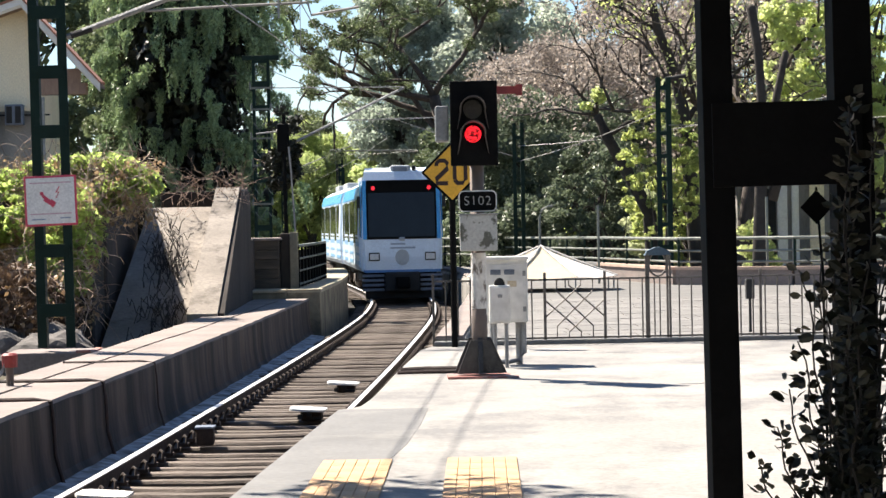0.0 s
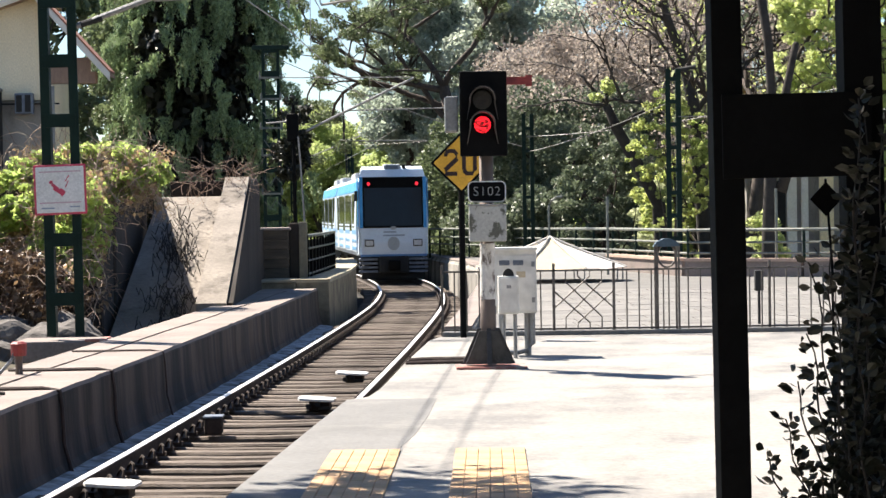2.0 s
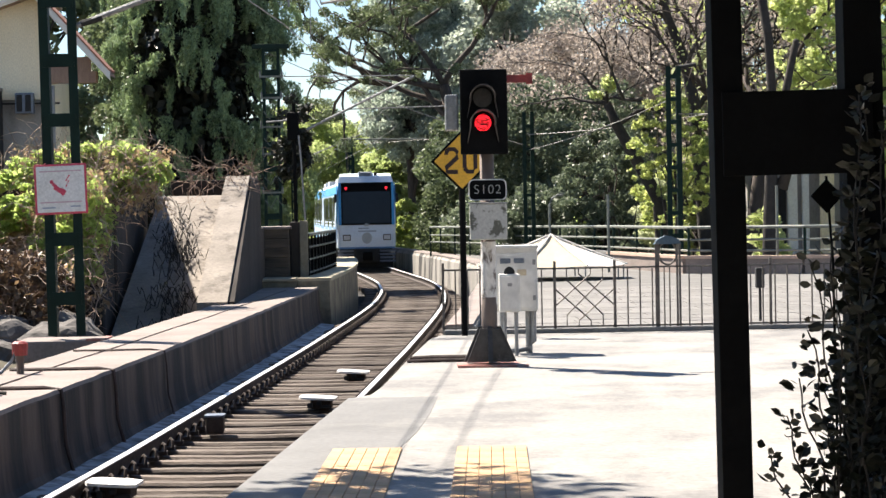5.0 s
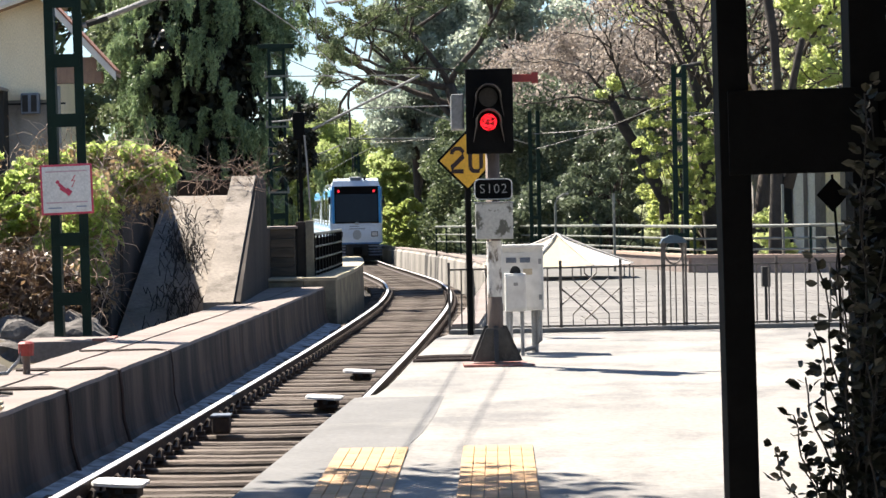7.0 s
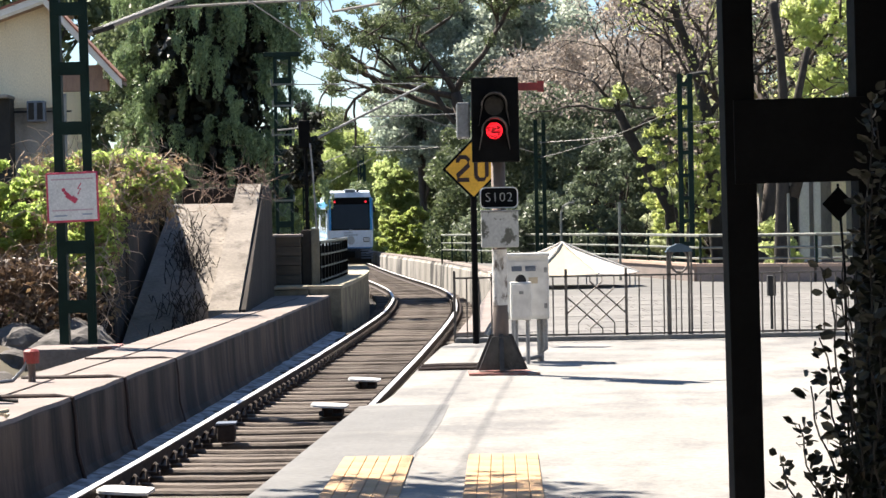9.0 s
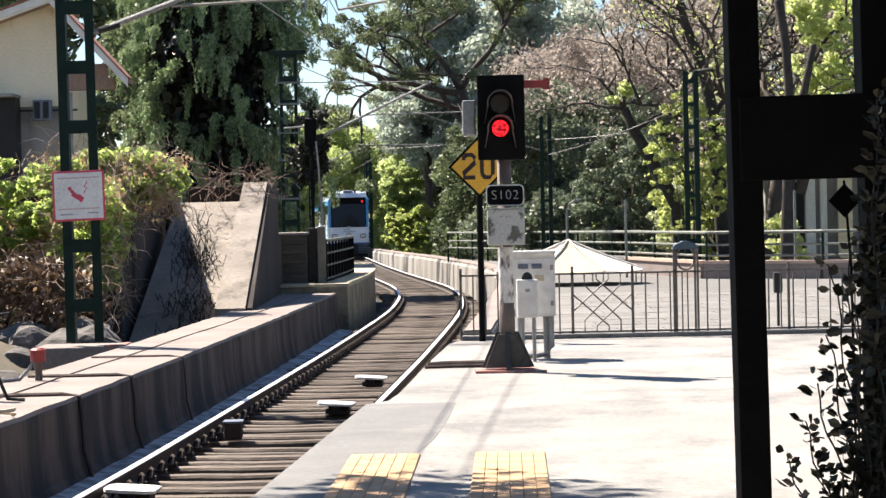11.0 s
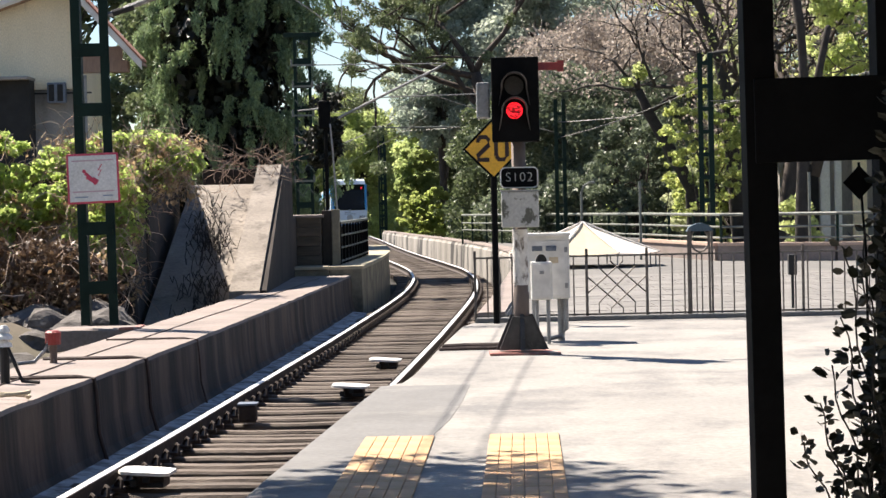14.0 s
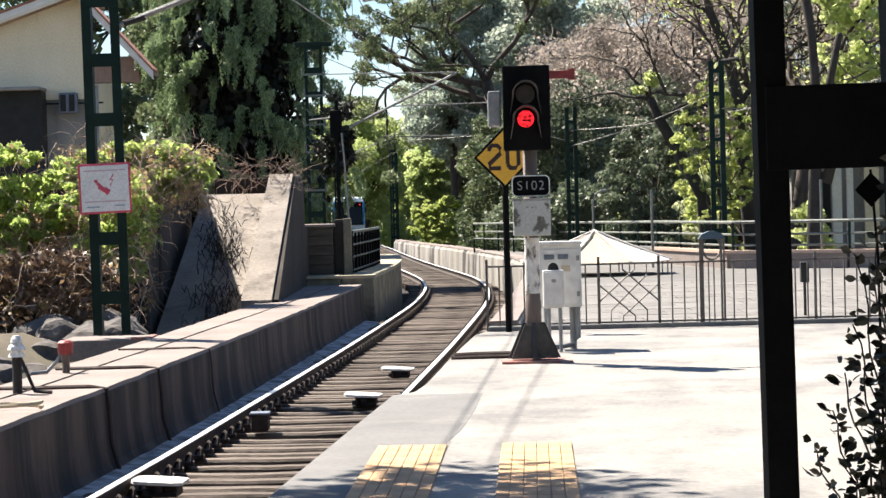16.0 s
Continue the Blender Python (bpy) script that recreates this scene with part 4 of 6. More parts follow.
def handrail():
    line = [(1.0, 76.2), (1.3, 75), (2.1, 71), (3.5, 64), (4.9, 54.5), (5.9, 48.6), (8.0, 47.0), (12.5, 46.0)]
    h = thing("terrace_handrail", (0, 0, 0), "weathered grey three-bar handrail on a low wall", "handrail")
    low = lambda y: -0.09 - 0.005 * max(0, y - 54)
    for z, r in ((1.02, 0.035), (0.77, 0.024), (0.55, 0.024)):
        part("rail_bar", tube(bmesh.new(), [(x, y, z + low(y)) for x, y in line], r, 8), M["handrail"], h)
    for (x0, y0), (x1, y1) in zip(line, line[1:]):
        n = max(1, round(math.hypot(x1 - x0, y1 - y0) / 2.0))
        for k in range(n):
            x, y = x0 + (x1 - x0) * k / n, y0 + (y1 - y0) * k / n
            part("handrail_post", tube(bmesh.new(), [(x, y, -0.1), (x, y, 1.02 + low(y))], 0.03, 8), M["green"], h)
    w = thing("terrace_wall", (0, 0, 0), "low concrete terrace wall with a coral coping", "low wall", kind="structure")
    for (x0, y0), (x1, y1) in zip(line[3:], line[4:]):
        d = Vector((x1 - x0, y1 - y0, 0))
        n = Vector((-d.y, d.x, 0)).normalized() * 0.14
        for z0, z1, m, g in ((-1.6, 0.3, "concrete", 1.0), (0.3, 0.36, "coral" if x0 > 4 else "edge", 1.25)):
            pts = [Vector((x0, y0, 0)) + n * g, Vector((x1, y1, 0)) + n * g, Vector((x1, y1, 0)) - n * g, Vector((x0, y0, 0)) - n * g]
            part("wall_run" if z0 < 0 else "coping", prism(bmesh.new(), [(p.x, p.y) for p in pts], z0, z1, "z"), M[m], w)
    t = thing("canvas_tent", (2.95, 46.5, 0), "low cream canvas canopy with pale seams on the terrace", "canopy")
    R, n = 1.55, 8
    for k in range(n):
        a0, a1 = (k + 0.5) * math.tau / n, (k + 1.5) * math.tau / n
        bm = bmesh.new()
        grid = []
        for i in range(6):
            s = i / 5
            grid.append([bm.verts.new(((R * s) * ((1 - q) * math.cos(a0) + q * math.cos(a1)), R * s * ((1 - q) * math.sin(a0) + q * math.sin(a1)), 0.86 - 0.58 * s ** 0.85 - 0.03 * math.sin(q * math.pi) * s)) for q in (0, 0.5, 1)] if i else [bm.verts.new((0, 0, 0.86))] * 3)
        for r0, r1 in zip(grid, grid[1:]):
            for q in range(2):
                vs = [r0[q], r0[q + 1], r1[q + 1], r1[q]]
                vs = [v for i, v in enumerate(vs) if v not in vs[:i]]
                bm.faces.new(vs)
        part("canvas_panel", bm, M["canvas"] if k % 2 else M["canvas_white"], t)
        part("rib", tube(bmesh.new(), [(0, 0, 0.87), (R * 0.5 * math.cos(a0), R * 0.5 * math.sin(a0), 0.56), (R * math.cos(a0), R * math.sin(a0), 0.285)], 0.018, 6), M["canvas_white"], t)
        part("leg", tube(bmesh.new(), [(R * 0.95 * math.cos(a0), R * 0.95 * math.sin(a0), 0), (R * 0.95 * math.cos(a0), R * 0.95 * math.sin(a0), 0.3)], 0.015, 6), M["grey_steel"], t)
    b = thing("litter_bin", (4.28, 28.35, 0), "dark slim litter bin behind the fence", "litter bin")
    part("body", boxes(((0, 0, 0.52), (0.1, 0.1, 0.24)), bevel=0.01), M["rubber"], b)
    part("stand", boxes(((0, 0, 0.2), (0.03, 0.03, 0.4))), M["rubber"], b)


M["handrail"] = mat("weathered_rail", (0.2, 0.21, 0.185), (0.1, 0.115, 0.1), 0.6, scale=5)
handrail()


def flagstones():
    """The stones of the terrace nearest the fence."""
    holder, rng, me = bpy.data.objects["terrace_paving"], random.Random(17), None
    y = 27.0
    while y < 41:
        d = rng.uniform(0.62, 0.95)
        x = track_x(y) + 2.35 + rng.uniform(0, 0.3)
        while x < 6.6:
            w = rng.choice((0.55, 0.75, 0.95))
            if me is None:
                me = bpy.data.meshes.new("flagstone")
                bm = bmesh.new()
                box(bm, (0, 0, 0), (1, 1, 0.02))
                for v in bm.verts:
                    if v.co.z > 0:
                        v.co.x *= 0.985
                        v.co.y *= 0.98
                bm.to_mesh(me), bm.free()
                me.materials.append(M["flag"])
            ob = new("flagstone", me)
            ob.parent, ob.location, ob.scale = holder, (x + w / 2, y + d / 2, -0.002 + rng.uniform(0, 0.005)), (w - 0.014, d - 0.016, 0.6)
            x += w
        y += d


M["flag"] = mat("flagstone", (0.16, 0.152, 0.142), (0.12, 0.115, 0.108), 0.9, scale=2, fine=15, per=0.3)
flagstones()


# ---- masts and wires ----


def lattice_mast(at, h, w=0.5, thick=0.13, step=0.7, label="dark green steel mast of two channels joined by batten plates", arm=None, first=0.42, turn=0.0, tall=0.155):
    m = thing("catenary_mast", at, label, "mast", "catenary masts", turn=turn)
    for s in (-1, 1):
        x = s * (w - thick) / 2
        part("channel", boxes(((x, -0.06, h / 2), (thick, 0.02, h)), ((x - s * (thick / 2 - 0.01), 0.03, h / 2), (0.02, 0.16, h)), bevel=0.003), M["green"], m)
    z = first
    while z < h:
        part("batten", boxes(((0, -0.075, z), (w - thick * 0.6, 0.014, tall)), bevel=0.002), M["green"], m)
        z += step
    if arm:
        (x, z0, z1, q) = arm
        part("cantilever", tube(bmesh.new(), [(w / 2, 0, z0), (x, 0, z1)], 0.035, 8), M["grey_steel"], m, "pale sloping tube arm")
        part("stay", tube(bmesh.new(), [(w / 2, 0, z1 + 0.05), (x, 0, z1 + 0.02)], 0.014, 6), M["grey_steel"], m)
        part("registration_arm", tube(bmesh.new(), [(w / 2 + (x - w / 2) * 0.5, 0, z0 + (z1 - z0) * 0.5), (x + q, 0, z0 + (z1 - z0) * 0.5 + 0.05)], 0.016, 6), M["grey_steel"], m)
        part("insulator", tube(bmesh.new(), [(w / 2 + 0.05, 0, z0 + 0.02), (w / 2 + 0.3, 0, z0 + (z1 - z0) * 0.25 / (x - w / 2))], 0.04, 8), M["rubber"], m)
        part("dropper_bracket", tube(bmesh.new(), [(x + q, 0, z0 + (z1 - z0) * 0.5 + 0.05), (x + q, 0, z0 + (z1 - z0) * 0.5 - 0.25)], 0.014, 6), M["grey_steel"], m)
    return m


near = lattice_mast((-3.9, 28.05, 0.0), 6.5, 0.44, 0.108, 0.695, first=0.435, arm=(2.5, 3.62, 4.42, 0.2))
part("stay_rod", tube(bmesh.new(), [(1.13, 0, 3.9), (2.1, 0, 3.93), (3.05, 0, 3.95)], 0.017, 6), M["wire"], near, "long pale stay rod")
part("steady_arm", tube(bmesh.new(), [(3.04, 0, 3.96), (3.08, 0, 3.8), (3.64, 0, 3.88)], 0.017, 6), M["wire"], near, "pale steady arm")
near.rotation_euler = (0, radians(-0.65), 0)
board = thing("warning_sign", (-3.863, 27.93, -0.068), "white red-bordered electric danger sign on a green mast", "warning sign")
board.scale, board.rotation_euler = (0.965, 1, 0.975), (0, radians(-1.5), 0)
plate = part("plate", boxes(((-0.02, 0, 1.83), (0.63, 0.012, 0.6)), bevel=0.004), M["pink_red"], board)
part("face", boxes(((-0.02, -0.009, 1.83), (0.58, 0.008, 0.55)), bevel=0.002), M["white_paint"], plate)
bm = bmesh.new()
for pts in (((-0.14, 1.93), (-0.03, 1.83)), ((-0.05, 1.84), (0.03, 1.75)), ((-0.02, 1.85), (0.06, 1.79)), ((-0.12, 1.87), (-0.02, 1.8))):
    tube(bm, [(x, -0.018, z) for x, z in pts], 0.026, 6)
disc(bm, (-0.155, -0.02, 1.96), 0.03, 0.008)
tube(bm, [(0.13, -0.018, 2.06), (0.07, -0.018, 1.97), (0.12, -0.018, 1.98), (0.07, -0.018, 1.88)], 0.011, 5)
bmesh.ops.scale(bm, vec=(1, 0.2, 1), space=Matrix.Translation((0, 0.015, 0)), verts=bm.verts[:])
bmesh.ops.scale(bm, vec=(0.76, 1, 0.76), space=Matrix.Translation((0.03, 0, -1.87)), verts=bm.verts[:])
bmesh.ops.translate(bm, vec=(0.0, 0, -0.02), verts=bm.verts[:])
part("pictogram", bm, M["pink_red"], plate, "red falling figure and lightning shape")
for z, w, x in ((2.045, 0.5, 0), (1.675, 0.5, 0), (1.61, 0.16, -0.15), (1.62, 0.12, 0.17)):
    part("lettering_bar", boxes(((x - 0.02, -0.015, z), (w, 0.004, 0.016))), M["writing_pink"] if w > 0.3 else M["writing_grey"], plate)
foot = thing("mast_footing", (-3.95, 28.0, -0.05), "concrete mast footing edged in red paint", "footing")
part("block", boxes(((0, 0.2, -0.12), (1.05, 0.9, 0.25)), bevel=0.02), M["concrete"], foot)
part("red_edge", boxes(((0.42, -0.22, 0.012), (0.24, 0.08, 0.03)), ((0.5, 0.05, 0.012), (0.08, 0.5, 0.03)), bevel=0.005), M["faded_red"], foot, "faded red painted edge")
tower = lattice_mast((-3.24, 62, -1.0), 6.7, 0.46, 0.08, 0.62, arm=(3.7, 4.2, 5.85, 1.6))
part("crossarm", boxes(((0, -0.05, 6.68), (0.95, 0.12, 0.12)), bevel=0.01), M["green"], tower)
for z, w in ((5.9, 0.56), (5.35, 0.5), (4.6, 0.54), (3.9, 0.48), (2.9, 0.5)):
    bracket = part("bracket", boxes(((0, -0.09, z), (w, 0.04, 0.05))), M["handrail"], tower)
    for q in (-1, 1):
        part("insulator", tube(bmesh.new(), [(q * w / 2, -0.09, z - 0.04), (q * w / 2, -0.09, z + 0.1), (q * w / 2, -0.09, z + 0.16)], [0.03, 0.028, 0.015], 8), M["handrail"], bracket, "small grey insulator")
for z in (2.7, 3.3, 4.3, 5.0):
    part("loose_cable", tube(bmesh.new(), [(-0.2, -0.12, z), (-0.05, -0.16, z - 0.2), (0.1, -0.14, z + 0.05), (0.22, -0.12, z - 0.12)], 0.016, 5), M["handrail"], tower, "pale looped cable")
slim = lattice_mast((-2.74, 136, -1.4), 6.95, 0.4, 0.1, 0.7)
part("crossarm", tube(bmesh.new(), [(-0.2, -0.1, 6.83), (2.2, -0.1, 6.8), (4.4, -0.1, 6.78)], 0.05, 8), M["handrail"], slim, "long pale cross arm")
part("hanger", tube(bmesh.new(), [(3.9, -0.1, 6.78), (3.92, -0.1, 6.3)], 0.035, 6), M["handrail"], slim)
lattice_mast((-6.5, 150, -1.4), 8.4, 0.42, 0.1, 0.6, arm=(5.9, 5.95, 8.2, 0.8))
lattice_mast((-3.1, 160, -1.6), 6.6, 0.42, 0.12, 0.6)
lattice_mast((3.42, 62.5, -0.5), 4.4, 0.31, 0.1, 0.6, tall=0.08)
lamp_mast = lattice_mast((6.08, 52.5, -0.2), 4.65, 0.34, 0.11, 0.5, tall=0.09)
part("lamp_arm", tube(bmesh.new(), [(0, 0, 4.4), (0.1, 0, 4.62), (0.5, -0.1, 4.68)], 0.05, 8), M["rubber"], lamp_mast)


def wires():
    w = thing("overhead_wires", (0, 0, 0), "thin grey overhead contact and carrier wires over the track", "overhead wire")
    sup = [-10, 28, 62, 80, 100, 136, 160, 200, 250, 320]
    ys = [y for a, b in zip(sup, sup[1:]) for y in np.linspace(a, b, 7)[:-1]]

    def chord(y):
        return float(np.interp(y, sup, [track_x(q) - 0.25 for q in sup]))
    part("contact_wire", tube(bmesh.new(), [(chord(y), y, track_z(y) + 4.15) for y in sup], 0.007, 5), M["wire"], w)

    def sag(y):
        for a, b in zip(sup, sup[1:]):
            if a <= y <= b:
                s = (y - a) / (b - a)
                return 5.1 - 0.5 * 4 * s * (1 - s) * min(1, (b - a) / 40)
        return 5.5
    part("carrier_wire", tube(bmesh.new(), [(chord(y), y, track_z(y) + sag(y)) for y in ys], 0.007, 5), M["wire"], w)
    for y in range(-8, 160, 8):
        part("dropper", tube(bmesh.new(), [(chord(y), y, track_z(y) + 4.15), (chord(y), y, track_z(y) + sag(y))], 0.005, 4), M["wire"], w)
    c = thing("feeder_cable", (0, 0, 0), "thin cables strung across the track between masts", "cable")
    for a, b, s in (((-3.3, 62, 5.5), (3.42, 62.5, 3.0), 0.15), ((3.42, 62.5, 2.9), (6.08, 52.5, 3.75), 0.1), ((3.42, 62.5, 3.3), (9.5, 50, 3.9), 0.2), ((6.08, 52.5, 3.4), (12, 49, 3.5), 0.1),
                    ((-2.78, 136, 5.2), (2.6, 132, 5.3), 0.05), ((-4.0, 28.1, 4.45), (4.2, 26.0, 4.75), 0.05)):
        a, b = Vector(a), Vector(b)
        part("cable", tube(bmesh.new(), [a.lerp(b, k / 8) - Vector((0, 0, s * 4 * k / 8 * (1 - k / 8))) for k in range(9)], 0.011, 5), M["wire"], c)


wires()


# ---- left of the track: walkway, ramp walls, house ----


def left_works():
    up = thing("upper_walkway", (0, 0, 0), "raised stone-capped walkway block beside the track", "walkway", kind="structure")
    ys = np.arange(45.6, 69, 1.3)

    def off(y):
        return track_x(y) - 1.22 - max(0, y - 25) * 0.004, min(-0.03, track_z(y) + 0.54)
    x0, z0 = off(45.6)
    part("walkway_body", swept(bmesh.new(), ((0.0, 0.1), (0.03, -1.6), (-0.6, -1.6), (-0.6, 0.1)), ys, off), M["cap_face"], up)
    part("walkway_cap", swept(bmesh.new(), ((0.03, 0.1), (0.03, 0.16), (-0.63, 0.16), (-0.63, 0.1)), ys, off), M["timber_light"], up, "yellowish stone cap")
    part("stub_body", boxes(((x0 - 1.13, 46.0, -0.75), (1.02, 0.9, 1.7 + 2 * z0)), bevel=0.02), M["cap_face"], up)
    part("stub_cap", boxes(((x0 - 1.15, 46.0, 0.135 + z0), (1.03, 1.0, 0.06)), bevel=0.012), M["timber_light"], up, "yellowish stone cap")
    r = thing("ramp_wall", (0, 0, 0), "sloping sunlit concrete ramp slab with a raised parapet", "ramp wall", kind="structure")
    bm = bmesh.new()
    lo, hi = 36.6, 43.2
    for x0, x1, w in ((-4.75, -2.8, 0),):
        v = [bm.verts.new(p) for p in ((x0 + 0.2, lo, -0.75), (x1, lo, -0.75), (x1 + 0.05, hi, 1.72), (x0 + 0.45, hi, 1.72), (x0 + 0.2, lo, -2.6), (x1, lo, -2.6), (x1 + 0.05, hi, -2.6), (x0 + 0.45, hi, -2.6))]
        for f in ((0, 1, 2, 3), (4, 5, 1, 0), (5, 6, 2, 1), (6, 7, 3, 2), (7, 4, 0, 3)):
            bm.faces.new([v[k] for k in f])
    part("ramp_slab", bm, M["ramp"], r)
    bm = bmesh.new()
    v = [bm.verts.new(p) for p in ((-3.2, 37.6, 0.0), (-2.72, 37.6, 0.0), (-2.66, 42.9, 2.06), (-3.08, 42.9, 2.06), (-2.66, 45.4, 2.06), (-3.08, 45.4, 2.06),
                                   (-3.2, 37.6, -2.6), (-2.72, 37.6, -2.6), (-2.66, 45.4, -2.6), (-3.08, 45.4, -2.6))]
    for f in ((0, 1, 2, 3), (3, 2, 4, 5), (6, 7, 1, 0), (7, 8, 4, 2, 1), (8, 9, 5, 4), (9, 6, 0, 3, 5)):
        bm.faces.new([v[k] for k in f])
    part("parapet", bm, M["ramp"], r, "raised concrete parapet")
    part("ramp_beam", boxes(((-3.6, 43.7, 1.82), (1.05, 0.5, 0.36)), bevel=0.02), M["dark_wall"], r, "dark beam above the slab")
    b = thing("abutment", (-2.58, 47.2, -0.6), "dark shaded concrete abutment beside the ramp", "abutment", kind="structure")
    # added dark sheet on the parapet's side: its dirt and shade in one
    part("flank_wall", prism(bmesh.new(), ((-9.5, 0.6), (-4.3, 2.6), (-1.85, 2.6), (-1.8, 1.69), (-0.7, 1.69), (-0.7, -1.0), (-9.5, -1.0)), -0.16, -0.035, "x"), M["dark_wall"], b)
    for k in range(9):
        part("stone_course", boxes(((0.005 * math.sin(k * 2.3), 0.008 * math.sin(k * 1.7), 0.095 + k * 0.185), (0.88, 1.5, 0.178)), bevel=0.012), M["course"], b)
    part("abutment_cap", boxes(((0.02, 0, 1.69), (0.94, 1.6, 0.05)), bevel=0.008), M["concrete"], b)
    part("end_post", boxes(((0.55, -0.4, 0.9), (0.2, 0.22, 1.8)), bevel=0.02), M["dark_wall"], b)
    part("pale_post", boxes(((0.72, -0.42, 0.91), (0.16, 0.2, 1.82)), bevel=0.015), M["cap_face"], b)
    f = thing("walkway_railing", (0, 0, 0), "dark steel railing along the raised walkway", "railing")
    ry = list(np.arange(46.8, 54.9, 0.8))
    rail_x = lambda y: -1.78 + (y - 46.8) * 0.052 - 0.0016 * (y - 46.8) ** 2
    for z, r, m in ((0.2, 0.02, "handrail"), (0.46, 0.02, "handrail"), (0.7, 0.022, "handrail"), (0.95, 0.032, "handrail")):
        part("railing_bar", tube(bmesh.new(), [(rail_x(y), y, z) for y in ry], r, 6), M[m], f)
    for y in ry:
        part("railing_post", boxes(((rail_x(y), y, 0.46), (0.045, 0.045, 0.98))), M["black"], f)
    for y0, y1 in zip(ry, ry[1:]):
        bm = prism(bmesh.new(), ((rail_x(y0) - 0.05, y0 + 0.03), (rail_x(y1) - 0.05, y1 - 0.03), (rail_x(y1) - 0.035, y1 - 0.03), (rail_x(y0) - 0.035, y0 + 0.03)), 0.12, 0.86, "z")
        part("infill_panel", bm, M["black"], f, "dark solid infill panel")
    # added back wall behind the vines; its step is there to shade the ramp
    tagged(part("bank_wall", boxes(((-8.5, 39.4, -0.3), (7.8, 4.4, 4.3)), ((-4.86, 41.1, 0.1), (0.6, 5.0, 4.5)), bevel=0.1), M["dark_wall"]), "dark added bank wall behind the creepers, shading the ramp", "bank wall", kind="structure")
    rng = random.Random(8)
    for k in range(16):
        bm = bmesh.new()
        bmesh.ops.create_icosphere(bm, subdivisions=3, radius=1.0)
        s = rng.uniform(0.3, 0.65)
        for v in bm.verts:
            q = v.co.copy()
            v.co *= 1 + 0.35 * noise.noise(q * 1.3 + Vector((k * 7, 0, 0))) + 0.1 * noise.noise(q * 4 + Vector((k, 3, 0)))
            v.co.x *= s * 1.2
            v.co.y *= s
            v.co.z *= s * 0.85
        ob = part("boulder", bm, M["rock"], None)
        ob.location = (rng.uniform(-7.0, -4.3), rng.uniform(26.5, 33.5), -0.75 + 0.3 * rng.random())
        if k < 8:
            ob.location = (-5.5 + 0.15 * k, 31.0 + 2.4 * rng.random(), -0.5 + 0.25 * rng.random())
            ob.scale = (0.75, 0.75, 0.75)
        tagged(ob, "rough grey boulder on the bank below the creepers", "boulder", "boulders on the bank")
    bm = bmesh.new()
    bmesh.ops.create_grid(bm, x_segments=24, y_segments=24, size=0.5)
    for v in bm.verts:
        x, y = -9.3 + v.co.x * 13, 27 + v.co.y * 34
        z = -1.0 + 0.5 * noise.noise(Vector((x * 0.4, y * 0.4, 0))) + 0.16 * noise.noise(Vector((x * 2, y * 2, 3)))
        z += 0.5 * max(0, min(1, (-3.6 - x) / 0.8)) * max(0, min(1, (y - 29) / 1.5)) * max(0, min(1, (35 - y) / 1.5))
        v.co = (x, y, z - 0.8 * max(0, min(1, (y - 33) / 4)))
    tagged(part("bank", bm, M["ground"], smooth=True), "rough earth bank beside the walkway", "bank", kind="structure")


M["ramp"] = mat("ramp_concrete", (0.27, 0.235, 0.2), (0.19, 0.165, 0.14), 0.9, scale=0.9, fine=18, stain=(0.09, 0.075, 0.062), stain_at=(0.52, 0.66), stain_scale=1.3, bump=0.5)
M["cap_face"] = mat("mossy_stone", (0.26, 0.23, 0.16), (0.12, 0.105, 0.08), 0.9, scale=2, stain=(0.04, 0.036, 0.03), stain_scale=1.2)
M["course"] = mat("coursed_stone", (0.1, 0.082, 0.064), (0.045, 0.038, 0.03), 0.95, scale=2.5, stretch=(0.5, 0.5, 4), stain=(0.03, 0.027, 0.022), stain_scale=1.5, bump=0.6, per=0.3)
left_works()


